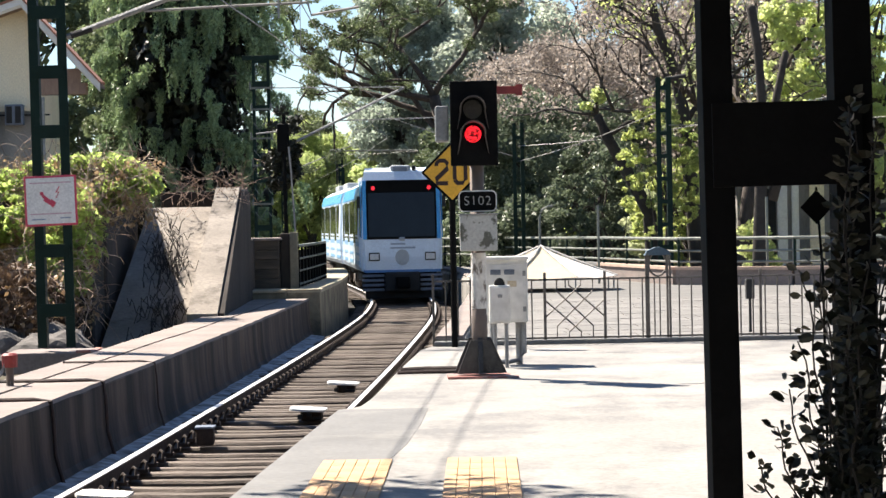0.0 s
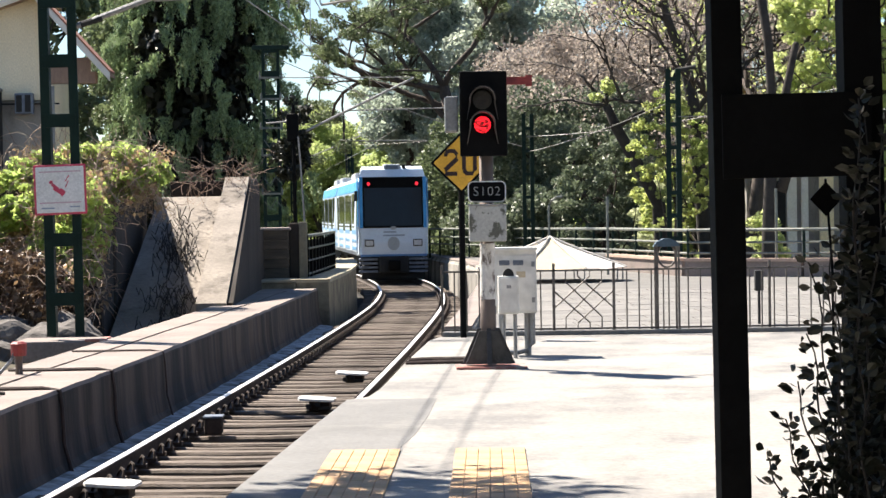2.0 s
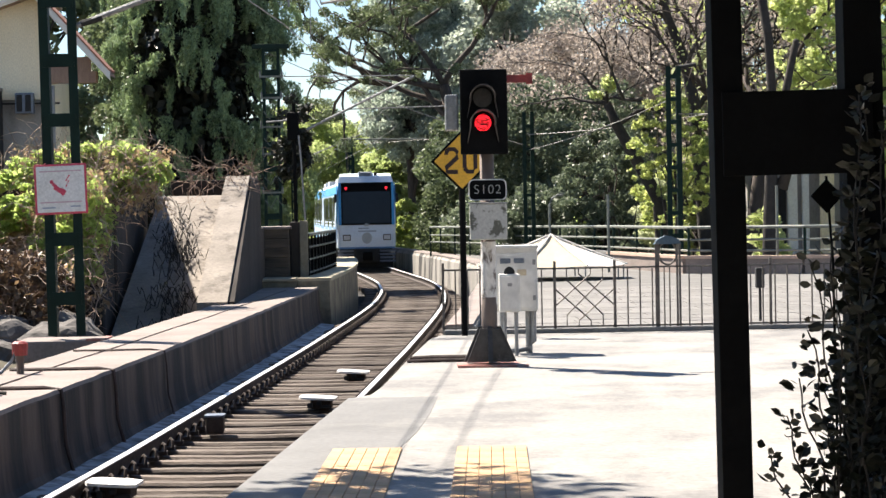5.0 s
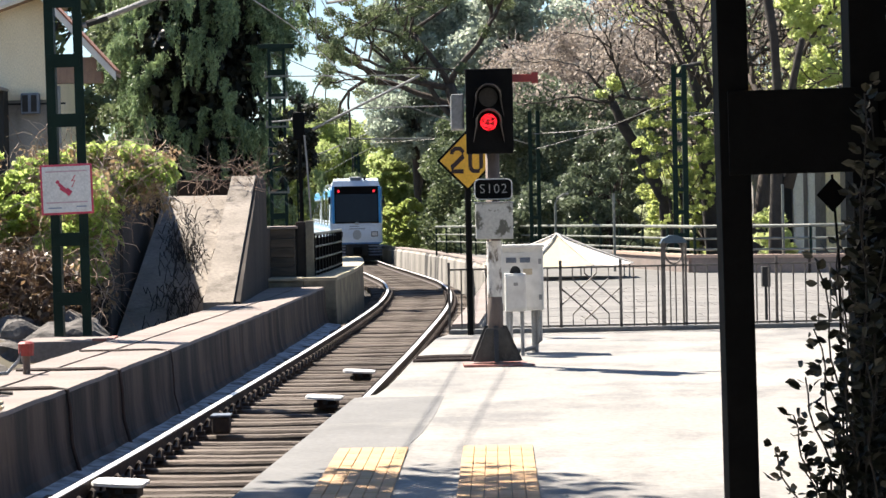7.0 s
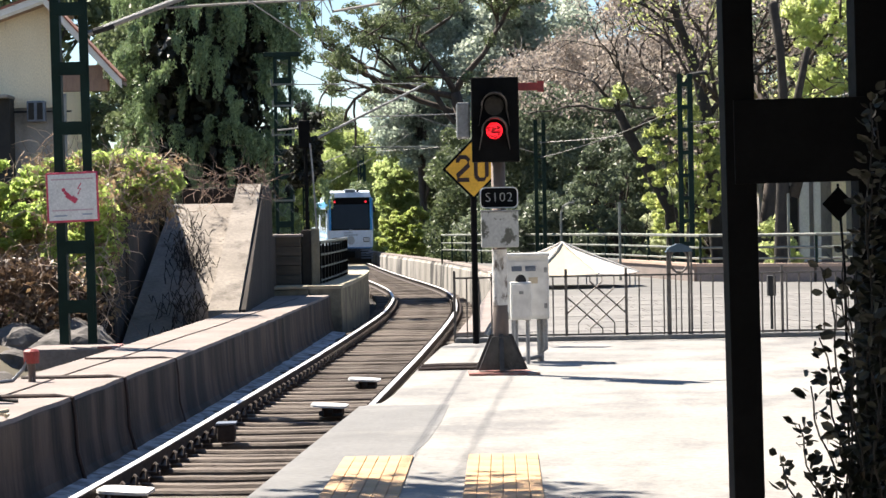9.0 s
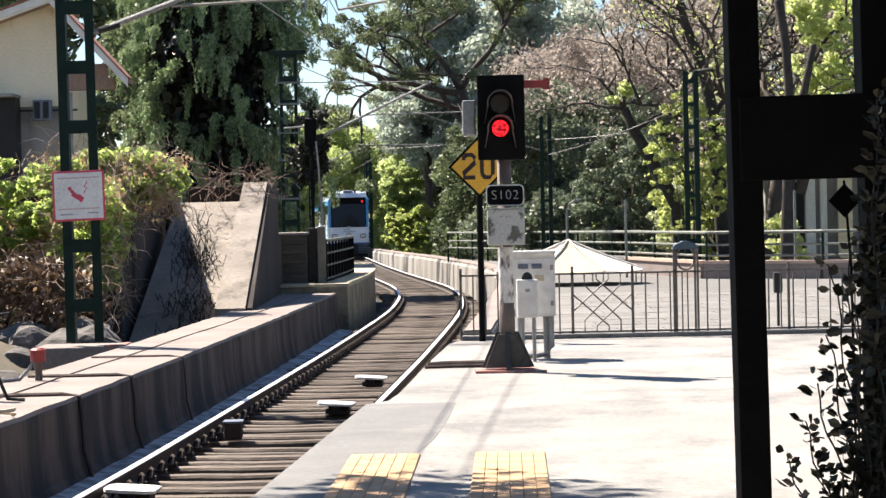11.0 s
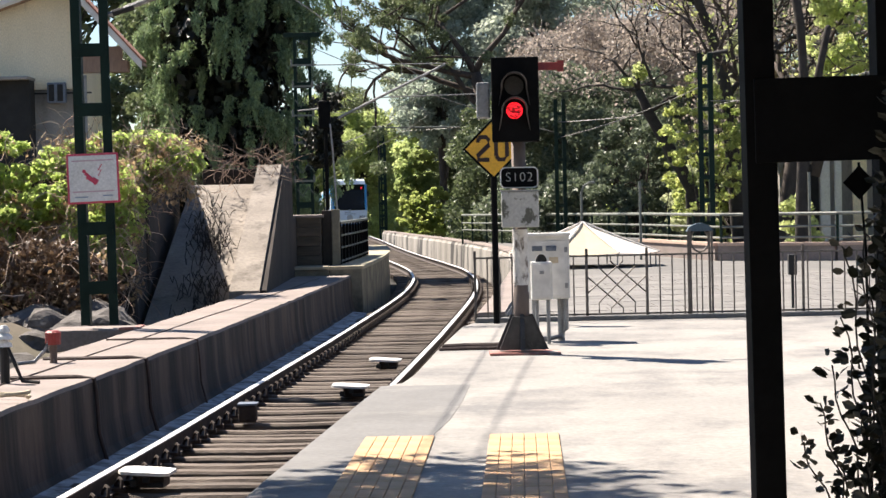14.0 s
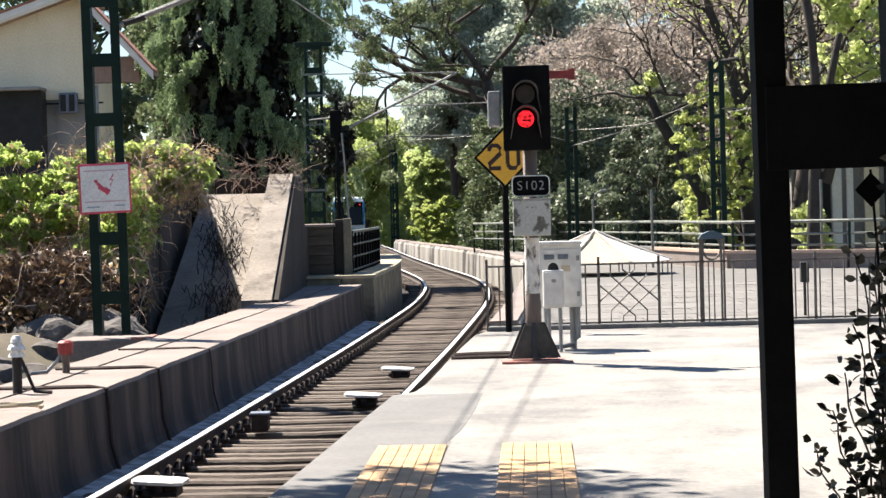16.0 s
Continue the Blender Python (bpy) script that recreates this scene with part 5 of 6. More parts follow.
def house():
    h = thing("house", (-9.17, 60, 0.235), "cream-rendered gabled house with white bargeboards", "house")
    h.scale = (0.833, 0.833, 0.833)
    part("gable_wall", prism(bmesh.new(), ((-4.2, 4.9), (0.5, 4.9), (0.5, 7.65), (0.2, 7.95), (-4.2, 6.42)), 0.0, 0.4), M["cream"], h, "cream gable with dark stains")
    part("lower_wall", boxes(((-1.85, 0.25, 1.2), (4.7, 0.3, 7.4))), M["grey_wall"], h, "stained grey lower wall")
    part("side_wall", boxes(((0.4, 3.0, 2.4), (0.2, 5.0, 7.6))), M["cream"], h)
    for a, b, deep in (((0.2, 8.22), (2.5, 5.66), 0.6), ((0.2, 8.22), (-4.4, 6.62), 6.0)):
        for th, y0, y1, m, nm, dz in ((0.2, -0.75, -0.66, "white_paint", "bargeboard", 0), (0.07, -0.66, -0.6, "white_paint", "edge_board", -0.2), (0.08, -0.63, deep, "soffit", "soffit", -0.05), (0.07, -0.8, deep, "roof_tile", "roof_slope", 0.072)):
            o = Vector((0, 0, dz))
            p = [Vector((a[0], 0, a[1])) + o, Vector((b[0], 0, b[1])) + o, Vector((b[0], 0, b[1])) + o - Vector((0, 0, th)), Vector((a[0], 0, a[1])) + o - Vector((0, 0, th))]
            part(nm, prism(bmesh.new(), [(v.x, v.z) for v in p], y0, y1), M[m], h)
    part("eave_box", boxes(((1.25, 0.2, 5.55), (1.5, 0.5, 0.34)), ((1.2, 0.0, 5.9), (1.3, 0.06, 0.5))), M["soffit"], h)
    part("lean_to_roof", boxes(((-2.45, -0.6, 5.2), (3.3, 1.4, 0.1)), bevel=0.02), M["grey_wall"], h)
    part("lean_to", boxes(((-2.3, -0.4, 3.7), (2.95, 0.9, 2.9))), M["rubber"], h)
    part("window_frame", boxes(((0.55, -0.06, 3.9), (0.28, 0.1, 2.6)), bevel=0.01), M["white_paint"], h)
    part("cable_run", boxes(((-0.2, -0.03, 4.78), (2.2, 0.04, 0.05))), M["rubber"], h)
    part("drain_pipe", tube(bmesh.new(), [(0.72, -0.12, 5.3), (0.72, -0.12, 2.0)], 0.05, 8), M["grey_steel"], h)
    ac = part("outdoor_unit", boxes(((-0.12, -0.2, 4.78), (0.55, 0.3, 0.62)), bevel=0.03), M["bumper"], h)
    for x in (-0.26, 0.0):
        part("fan_grille", boxes(((x, -0.355, 4.78), (0.17, 0.02, 0.5))), M["rubber"], ac)


house()


def far_building():
    b = thing("garden_building", (10.6, 61, -0.1), "shaded building with white columns behind the terrace", "building")
    part("wall", boxes(((1.2, 1.0, 2.0), (5.5, 0.3, 4.0))), M["grey_wall"], b)
    part("roof", boxes(((1.2, 0.3, 4.1), (6.0, 3.0, 0.25)), bevel=0.03), M["roof_tile"], b)
    for x, w, m in ((-0.62, 0.24, "white_paint"), (-0.29, 0.17, "white_paint"), (0.26, 0.36, "cream"), (1.6, 0.2, "white_paint")):
        part("column", boxes(((x, -0.6, 1.95), (w, 0.13, 3.9)), bevel=0.015), M[m], b, "painted column")
    part("plinth", boxes(((1.2, 0, 0.1), (5.6, 1.8, 0.2)), bevel=0.02), M["concrete"], b)
    part("doorway", boxes(((-1.0, 0.83, 1.1), (0.9, 0.04, 2.1))), M["rubber"], b)


far_building()


def walkway_things():
    v = thing("cable_post", (-3.5, 22.0, -0.04), "short post with a red cap and a taped cable", "cable post")
    part("post", tube(bmesh.new(), [(0, 0, 0), (0, 0, 0.2)], 0.035, 10), M["post"], v)
    part("cap", tube(bmesh.new(), [(0, 0, 0.17), (0, 0, 0.28), (0, 0, 0.3)], [0.07, 0.075, 0.05], 12), M["red_paint"], v)
    part("cable", tube(bmesh.new(), [(-0.02, -0.04, 0.25), (-0.07, -0.06, 0.12), (-0.16, -0.1, 0.02), (-0.3, -0.2, 0.015)], 0.018, 6), M["grey_steel"], v)
    v = thing("insulator_post", (-3.52, 19.6, -0.04), "white porcelain insulator on a dark post", "insulator")
    part("post", tube(bmesh.new(), [(0, 0, 0), (0, 0, 0.3)], 0.04, 10), M["rubber"], v)
    for z, r in ((0.3, 0.07), (0.36, 0.075), (0.42, 0.05)):
        part("shed", tube(bmesh.new(), [(0, 0, z), (0, 0, z + 0.03), (0, 0, z + 0.055)], [r, r * 0.85, r * 0.5], 12), M["white_paint"], v)
    part("cable", tube(bmesh.new(), [(0.03, -0.02, 0.3), (0.1, -0.08, 0.16), (0.16, -0.1, 0.02), (0.3, -0.1, 0.01)], 0.016, 6), M["rubber"], v)
    for y0, name in ((20.0, 0), (22.4, 1), (25.4, 2)):
        c = thing("walkway_cable", (0, 0, 0), "dark cable laid across the walkway and down the wall", "cable", "cables over the wall")
        x = track_x(y0) - 1.34
        pts = [(x - 0.95, y0 + 0.05, -0.03), (x - 0.5, y0 - 0.02, -0.028), (x - 0.12, y0, -0.028), (x + 0.025, y0, -0.05), (x + 0.045, y0 - 0.01, -0.2), (x + 0.06, y0 - 0.03, -0.5), (x + 0.12, y0 - 0.02, -0.74)]
        part("cable_run", tube(bmesh.new(), pts, 0.019 if name < 2 else 0.011, 6), M["cable"], c)
    c = thing("red_line_cable", (0, 0, 0), "long thin dark reddish cable along the walkway top", "cable")
    part("cable_run", tube(bmesh.new(), [(track_x(y) - 1.34 - 0.62 + 0.012 * math.sin(y), y, -0.036) for y in np.arange(15, 45, 1.0)], 0.006, 6), M["cable"], c)
    c = thing("coiled_hose", (-3.25, 17.8, -0.03), "coil of pale hose on the walkway", "hose")
    part("coil", tube(bmesh.new(), [((0.22 + 0.01 * math.sin(a)) * math.cos(a * 0.3), (0.22 + 0.02 * math.cos(a)) * math.sin(a * 0.3), 0.015 + 0.002 * a) for a in range(22)], 0.017, 6), M["canvas"], c)
    for x, y, k in ((-2.17, 17.95, 0), (-0.9, 25.75, 1), (-0.6, 29.8, 2)):
        b = thing("track_box", (x, y, -0.72), "flat white box cover between the rails", "track box", "white covers between the rails", turn=track_turn(y))
        bm = bmesh.new()
        prism(bm, ((-0.2, -0.12), (-0.17, -0.19), (-0.05, -0.21), (0.12, -0.2), (0.19, -0.16), (0.19, 0.17), (0.1, 0.22), (-0.14, 0.21), (-0.2, 0.15)), 0.105, 0.128, "z")
        bmesh.ops.rotate(bm, cent=(0, 0, 0.11), matrix=Matrix.Rotation(radians(3.5 if y > 16 else -2.5), 3, "Y"), verts=bm.verts[:])
        part("cover", bm, M["white_paint"], b, "chipped white cover plate")
        part("linkage", boxes(((-0.08, -0.12, 0.045), (0.05, 0.12, 0.05)), ((0.09, -0.15, 0.03), (0.12, 0.04, 0.03)), ((0.02, -0.17, 0.07), (0.05, 0.05, 0.04)), bevel=0.006), M["rubber"], b)
        part("base", boxes(((0.03, 0.04, 0.05), (0.22, 0.26, 0.1)), bevel=0.01), M["rail_side"], b)
    b = thing("rail_motor", (-1.8, 23.0, -0.72), "small rusty metal box fixed beside the rail", "rail fitting")
    part("body", boxes(((0, 0, 0.09), (0.17, 0.22, 0.16)), bevel=0.02), M["rail_side"], b)
    part("lid", boxes(((0, 0, 0.18), (0.19, 0.24, 0.02)), bevel=0.004), M["bumper"], b)
    c = thing("ground_conduit", (0, 0, 0), "dark conduits crossing the platform to the signal", "conduit")
    for y in (22.35, 21.9):
        part("conduit_run", tube(bmesh.new(), [(track_x(y) + 1.46, y, 0.012), (0.3, y + 0.02, 0.018), (0.7, y, 0.018)], 0.022, 6), M["cable"], c)


walkway_things()


def signal_pole():
    p = thing("disused_signal_pole", (-2.24, 52, 0.15), "slender dark pole with a dark signal case and a pale pipe", "signal pole")
    part("pole", tube(bmesh.new(), [(0, 0, -0.1), (0, 0, 3.6)], 0.042, 10), M["black"], p)
    part("case", boxes(((-0.02, 0, 3.1), (0.26, 0.2, 0.6)), bevel=0.03), M["black"], p)
    part("bracket", tube(bmesh.new(), [(0, 0, 3.25), (-0.6, 0, 3.2)], 0.02, 6), M["grey_steel"], p)
    part("side_pipe", tube(bmesh.new(), [(0.24, -0.1, -0.1), (0.22, -0.1, 0.9), (0.14, -0.1, 2.4), (0.1, -0.1, 2.9)], 0.022, 6), M["grey_wall"], p)


signal_pole()
for x, y, h in ((4.42, 50.4, 1.65), (7.55, 47.6, 1.75)):
    p = thing("thin_pole", (x, y, 0), "thin pale pole standing at the handrail", "pole")
    part("pole", tube(bmesh.new(), [(0, 0, 0), (0, 0, h)], 0.028, 8), M["handrail"], p)
p = thing("hooked_lamp_pole", (3.55, 56.2, 0), "hook-topped grey lamp pole behind the handrail", "lamp pole")
part("pole", tube(bmesh.new(), [(0, 0, 0), (0, 0, 1.45), (0.06, 0, 1.6), (0.2, 0, 1.68), (0.32, 0, 1.68)], 0.03, 8), M["handrail"], p)


# ---- station column, planting and roof near the camera ----


def column():
    # black stands in for deep shade on green steel like the masts
    c = thing("steel_column", (1.121, 8.0, 0), "steel column of two uprights and batten plates, its shade painted black", "column")
    c.rotation_euler = (0, radians(-0.6), 0)
    for x, w in ((0.0, 0.101), (0.454, 0.128)):
        part("upright", boxes(((x, -0.05, 2.2), (w, 0.018, 4.4)), ((x - w / 2 + 0.009, 0.02, 2.2), (0.018, 0.13, 4.4)), ((x + w / 2 - 0.009, 0.02, 2.2), (0.018, 0.13, 4.4)), bevel=0.003), M["black"], c)
    for z in (0.2, 1.64, 3.1):
        part("batten", boxes(((0.227, -0.072, z), (0.5, 0.02, 0.28)), bevel=0.003), M["black"], c)
    for x in (0, 0.454):
        part("base_plate", boxes(((x, 0, 0.012), (0.26, 0.26, 0.024)), bevel=0.004), M["black"], c)


column()


def station_roof():
    # roof and walls stay out of view; added to keep the foreground shaded
    r = thing("station_roof", (0, 0, 0), "unseen station canopy added to shade the column and shrub", "canopy roof", kind="structure")
    part("roof_deck", boxes(((9.0, -2.0, 4.5), (20.6, 25.0, 0.12)), bevel=0.02), M["soffit"], r)
    part("fascia", boxes(((9.0, 10.5, 4.4), (20.6, 0.08, 0.35)), bevel=0.01), M["green"], r)
    part("back_wall", boxes(((9.0, -11.0, 2.2), (20.6, 0.2, 4.4))), M["cream"], r)
    part("side_wall", boxes(((19.2, -2.0, 2.2), (0.2, 25.0, 4.4))), M["cream"], r)


station_roof()


def shrub():
    """Upright leafy stems climbing by the column."""
    s = thing("climbing_shrub", (1.33, 7.62, 0), "leafy upright shrub in shade beside the steel column", "shrub")
    rng = random.Random(3)
    lv, lf = [], []

    def leaf(p, d, size):
        side = d.cross(Vector((rng.gauss(0, 1), rng.gauss(0, 1), rng.gauss(0, 1)))).normalized()
        up = side.cross(d)
        base = len(lv)
        for u, w, b in ((0, 0, 0), (0.3, 0.27, 0.05), (0.62, 0.31, 0.04), (1.0, 0, -0.06), (0.62, -0.31, 0.04), (0.3, -0.27, 0.05), (0.45, 0, -0.02)):
            lv.append(p + d * u * size + side * w * size + up * b * size)
        for a, b in zip((0, 1, 2, 3, 4, 5), (1, 2, 3, 4, 5, 0)):
            lf.append((base + a, base + b, base + 6))
    stems = [(-0.24, 0.6, 0.02), (-0.22, 0.85, -0.03), (-0.16, 1.2, 0.04), (-0.16, 1.0, 0.0), (-0.2, 0.72, 0.05), (-0.06, 1.28, 0.02), (-0.1, 1.15, -0.05), (-0.12, 0.85, 0.1), (-0.02, 1.5, 0.0), (0.03, 1.75, 0.0), (0.06, 1.7, 0.04), (0.1, 1.6, 0.0), (0.0, 1.4, 0.1), (0.14, 1.65, -0.04), (-0.05, 1.05, -0.1),
             (0.05, 1.2, 0.1), (0.1, 1.1, -0.05), (0.18, 1.5, 0.05), (0.22, 1.4, 0.0), (-0.14, 0.55, 0.0), (-0.08, 0.68, -0.06)]
    for dx, h, dy in stems:
        p, pts = Vector((0.12 + dx * 0.25 + rng.uniform(-0.05, 0.05), dy * 0.5, 0)), []
        n = 16
        for k in range(n + 1):
            q = k / n
            pts.append(Vector((p.x + dx * 0.8 * q ** 1.5 + 0.012 * math.sin(k * 1.3 + dx * 30), p.y + dy * q, h * q)))
        part("stem", tube(bmesh.new(), pts, [0.0042 * (1 - 0.6 * k / n) + 0.001 for k in range(n + 1)], 5), M["shrub_stem"], s)
        for k in range(4, n + 1):
            for j in range(4 if dx < -0.03 else 7):
                a = rng.uniform(0, math.tau)
                d = Vector((math.cos(a), math.sin(a), rng.uniform(0.0, 0.9))).normalized()
                leaf(pts[k] + Vector((0, 0, rng.uniform(-0.03, 0.03))) + d * rng.uniform(0, 0.03), d, rng.uniform(0.03, 0.056))
    # leaf colour is darkened to a silhouette in place of deeper shade
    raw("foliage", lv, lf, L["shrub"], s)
    # plate is black in place of being seen against the light
    d = thing("diamond_tag", (1.49, 8.3, 0), "small dark diamond plate on a thin rod", "marker")
    part("rod", tube(bmesh.new(), [(0.03, 0, 0.0), (0.02, 0, 1.2), (0, 0, 1.5)], 0.005, 6), M["black"], d)
    part("plate", prism(bmesh.new(), ((-0.056, 1.43), (0, 1.37), (0.056, 1.43), (0, 1.49)), -0.008, 0.0), M["black"], d)


shrub()


# ---- trees and undergrowth ----


def leafy(name, label, x, z, y, deep, leaf, n, size, seed, blobs=60, blob=0.8, hang=0.2, ground=-2.6, trunk=0.0, long=1.6, category="tree", taper=0.0, tall=1.0, boxy=True, shell=0.2, kind=""):
    """A crown of clumps filling the breadth x and height z at distance y; with a trunk and limbs if trunk is a radius."""
    rng, nr = random.Random(seed), np.random.default_rng(seed)
    cx, cz, rx, rz = (x[0] + x[1]) / 2, (z[0] + z[1]) / 2, (x[1] - x[0]) / 2, (z[1] - z[0]) / 2
    root = thing(name, (cx, y, ground), label, category, kind=kind)
    out = []
    while len(out) < blobs:
        u, v, w = rng.uniform(-1, 1), rng.uniform(-1, 1), rng.uniform(-1, 1)
        lim = 1.0 - taper * max(0, w)
        if (abs(u) / lim) ** (2.6 if boxy else 1.8) + abs(w) ** (4 if boxy else 1.8) < 1 and (u * u + v * v) < 1.5:
            b = blob * rng.uniform(0.5, 1.3)
            out.append((u * rx, v * deep, cz - ground + w * rz, b, b, b * rng.uniform(0.5, 0.9) * tall))
    pts = clump_points(out, n, nr, shell)
    v, f = leaf_quads(pts, size, nr, hang, long)
    if trunk:
        bm = bmesh.new()
        h = cz - ground
        bend = rng.uniform(-0.4, 0.4)
        stem = [Vector((0, 0, -0.3)), Vector((bend * 0.3, 0, h * 0.35)), Vector((bend, 0, h * 0.7)), Vector((bend * 0.6, 0, h))]
        tube(bm, stem, [trunk * 1.3, trunk, trunk * 0.85, trunk * 0.5], 9)
        for b in rng.sample(out, min(26, len(out))):
            a = stem[rng.choice((1, 2, 2, 3))]
            e = Vector(b[:3])
            mid = a.lerp(e, 0.5) + Vector((rng.uniform(-0.3, 0.3), rng.uniform(-0.3, 0.3), rng.uniform(-0.1, 0.5)))
            tube(bm, [a, a.lerp(mid, 0.5) + Vector((0, 0, 0.1)), mid, e], [trunk * 0.4, trunk * 0.3, trunk * 0.2, trunk * 0.08], 5)
        part("trunk", bm, M["bark"], root, smooth=True)
    mesh_fast("crown" if category == "tree" else "foliage", v, f, leaf, root)
    return root


def cypress():
    """A broad dark conifer: hanging, tapering sprays before near-black leaves that stand in for inner shade."""
    rng, nr = random.Random(12), np.random.default_rng(12)
    root = thing("conifer", (-5.5, 66.5, -1.0), "broad dark green conifer with drooping sprays", "tree")
    bm = bmesh.new()
    tube(bm, [(0, 0, -1), (0.1, 0, 4), (0, 0, 9.5)], [0.35, 0.28, 0.1], 10)
    cs, inner = [], []
    for k in range(400):
        z = rng.uniform(2.0, 11.2)
        a = rng.uniform(0, math.tau)
        R = (2.75 if z < 7.5 else 2.75 - (z - 7.5) * 0.4) * (0.88 + 0.34 * noise.noise(Vector((math.cos(a) * 2, math.sin(a) * 2, z * 0.7))))
        r = R * rng.uniform(0.74, 1.04)
        out = Vector((math.cos(a), math.sin(a), 0))
        tip = out * r + Vector((0, 0, z))
        if k % 9 == 0:
            part("limb", tube(bmesh.new(), [(0, 0, z - 0.6), (tip.x * 0.5, tip.y * 0.5, z - 0.1), tip], [0.07, 0.05, 0.02], 5), M["bark"], root)
        length, wide = rng.uniform(0.6, 1.25), rng.uniform(0.13, 0.24)
        drift = Vector((rng.gauss(0, 0.16), rng.gauss(0, 0.16), 0))
        for strand in range(5):
            b = rng.uniform(0, math.tau)
            foot = tip + Vector((math.cos(b), math.sin(b), 0)) * wide * 0.9 * rng.random()
            l = length * rng.uniform(0.55, 1.0)
            for j in range(70):
                q = rng.random()
                w = 0.085 * (1.15 - q) * (0.45 + min(1, q * 5) * 0.55)
                cs.append(foot + (out * 0.28 + drift) * (math.sqrt(q) * 0.8) + Vector((0, 0, 0.12 - l * q)) + Vector((rng.gauss(0, w), rng.gauss(0, w), rng.gauss(0, 0.02))))
        # near-black leaves fill the heart, as the shade between the sprays
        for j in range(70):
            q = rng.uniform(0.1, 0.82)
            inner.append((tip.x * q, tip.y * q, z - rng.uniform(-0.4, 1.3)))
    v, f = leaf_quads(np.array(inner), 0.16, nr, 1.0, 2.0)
    mesh_fast("crown_shade", v, f, L["shrub"], root, "near-black inner leaves for the shade between sprays")
    part("trunk", bm, M["bark"], root, smooth=True)
    v, f = leaf_quads(np.array([tuple(c) for c in cs]), 0.036, nr, 1.5, 3.4)
    mesh_fast("crown", v, f, L["cypress"], root)


cypress()


def bare_tree(at, height, seed, lean, label, trunk_r=0.2, leaves=3000, leaf="brown", spread=0.55, depth=5, size=0.09, blob=0.5):
    return tree(at, height, seed, L[leaf], label, trunk_r, depth, leaves, size, 0.42, blob, lean, 0.2, "bare_tree", spread, 0.12)


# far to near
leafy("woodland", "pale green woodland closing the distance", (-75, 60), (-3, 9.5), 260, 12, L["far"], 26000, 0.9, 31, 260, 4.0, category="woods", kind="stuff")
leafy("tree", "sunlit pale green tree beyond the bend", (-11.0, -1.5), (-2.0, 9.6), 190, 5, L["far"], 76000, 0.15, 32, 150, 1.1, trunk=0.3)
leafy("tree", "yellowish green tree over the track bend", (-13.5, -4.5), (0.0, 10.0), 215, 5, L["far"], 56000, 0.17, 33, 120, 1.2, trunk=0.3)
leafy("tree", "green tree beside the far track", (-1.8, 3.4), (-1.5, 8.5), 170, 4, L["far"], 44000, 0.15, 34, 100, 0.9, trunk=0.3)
leafy("tree", "mid-green tree beside the far track", (-10.8, -7.4), (-2, 5.6), 150, 3, L["mid_fresh"], 12000, 0.2, 35, 50, 0.9, trunk=0.2)
leafy("tree", "dark leafy tree behind the house", (-24, -10.5), (-2, 13.5), 100, 4, L["dark"], 26000, 0.24, 36, 90, 1.6, trunk=0.4)
leafy("tree", "greenish tree between house and conifer", (-9.8, -7.2), (-1, 8.5), 80, 2.5, L["dark"], 30000, 0.12, 37, 90, 0.8, trunk=0.2)
leafy("tree", "dark green tree beside the train line", (-6.4, -5.0), (-1.0, 4.3), 84, 2, L["mid"], 8000, 0.13, 38, 40, 0.6, trunk=0.15)
leafy("tree", "tall dark spreading tree against the sky", (-1.75, 3.5), (3.8, 15.7), 141, 3, L["slate"], 42000, 0.14, 39, 120, 0.95, trunk=0.22)
leafy("tree", "grey-green tall tree behind the others", (2.2, 11), (6.0, 15.0), 140, 4, L["grey"], 40000, 0.17, 40, 90, 1.2, trunk=0.4)
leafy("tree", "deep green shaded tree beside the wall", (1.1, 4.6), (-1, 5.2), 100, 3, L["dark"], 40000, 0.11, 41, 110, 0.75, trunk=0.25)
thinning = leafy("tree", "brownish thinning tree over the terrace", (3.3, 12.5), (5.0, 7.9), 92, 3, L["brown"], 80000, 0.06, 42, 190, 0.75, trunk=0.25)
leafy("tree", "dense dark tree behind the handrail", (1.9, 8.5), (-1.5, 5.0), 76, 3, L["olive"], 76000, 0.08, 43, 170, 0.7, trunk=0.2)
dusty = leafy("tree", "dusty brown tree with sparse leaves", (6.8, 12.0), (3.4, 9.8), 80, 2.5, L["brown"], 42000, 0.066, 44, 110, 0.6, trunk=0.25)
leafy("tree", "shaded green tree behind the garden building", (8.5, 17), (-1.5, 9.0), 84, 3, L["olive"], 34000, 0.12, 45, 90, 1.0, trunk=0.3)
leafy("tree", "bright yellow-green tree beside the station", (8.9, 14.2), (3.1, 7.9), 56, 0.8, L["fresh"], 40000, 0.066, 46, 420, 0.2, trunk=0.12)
leafy("bush", "bright green bush beyond the station column", (11.2, 14.0), (0.4, 3.4), 56, 1.0, L["fresh"], 12000, 0.066, 56, 60, 0.34, category="bush", ground=-1.6)
leafy("ivy_bush", "yellow-green creeper on a trunk behind the handrail", (6.2, 8.5), (-0.6, 2.9), 60.5, 0.9, L["ivy"], 12000, 0.068, 47, 95, 0.22, category="bush", ground=-1.6, trunk=0.1, boxy=False)
leafy("ivy_bush", "sunlit yellow-green creeper hung on the bare trees", (5.4, 7.5), (0.7, 4.2), 56.6, 0.5, L["ivy"], 6000, 0.055, 59, 190, 0.11, category="bush", ground=-1.6, trunk=0.05, boxy=False)
leafy("ivy_bush", "half-shaded green creeper behind the handrail", (4.2, 6.6), (-0.6, 3.4), 63, 0.9, L["olive"], 9000, 0.07, 57, 70, 0.26, category="bush", ground=-1.6, trunk=0.1, boxy=False)
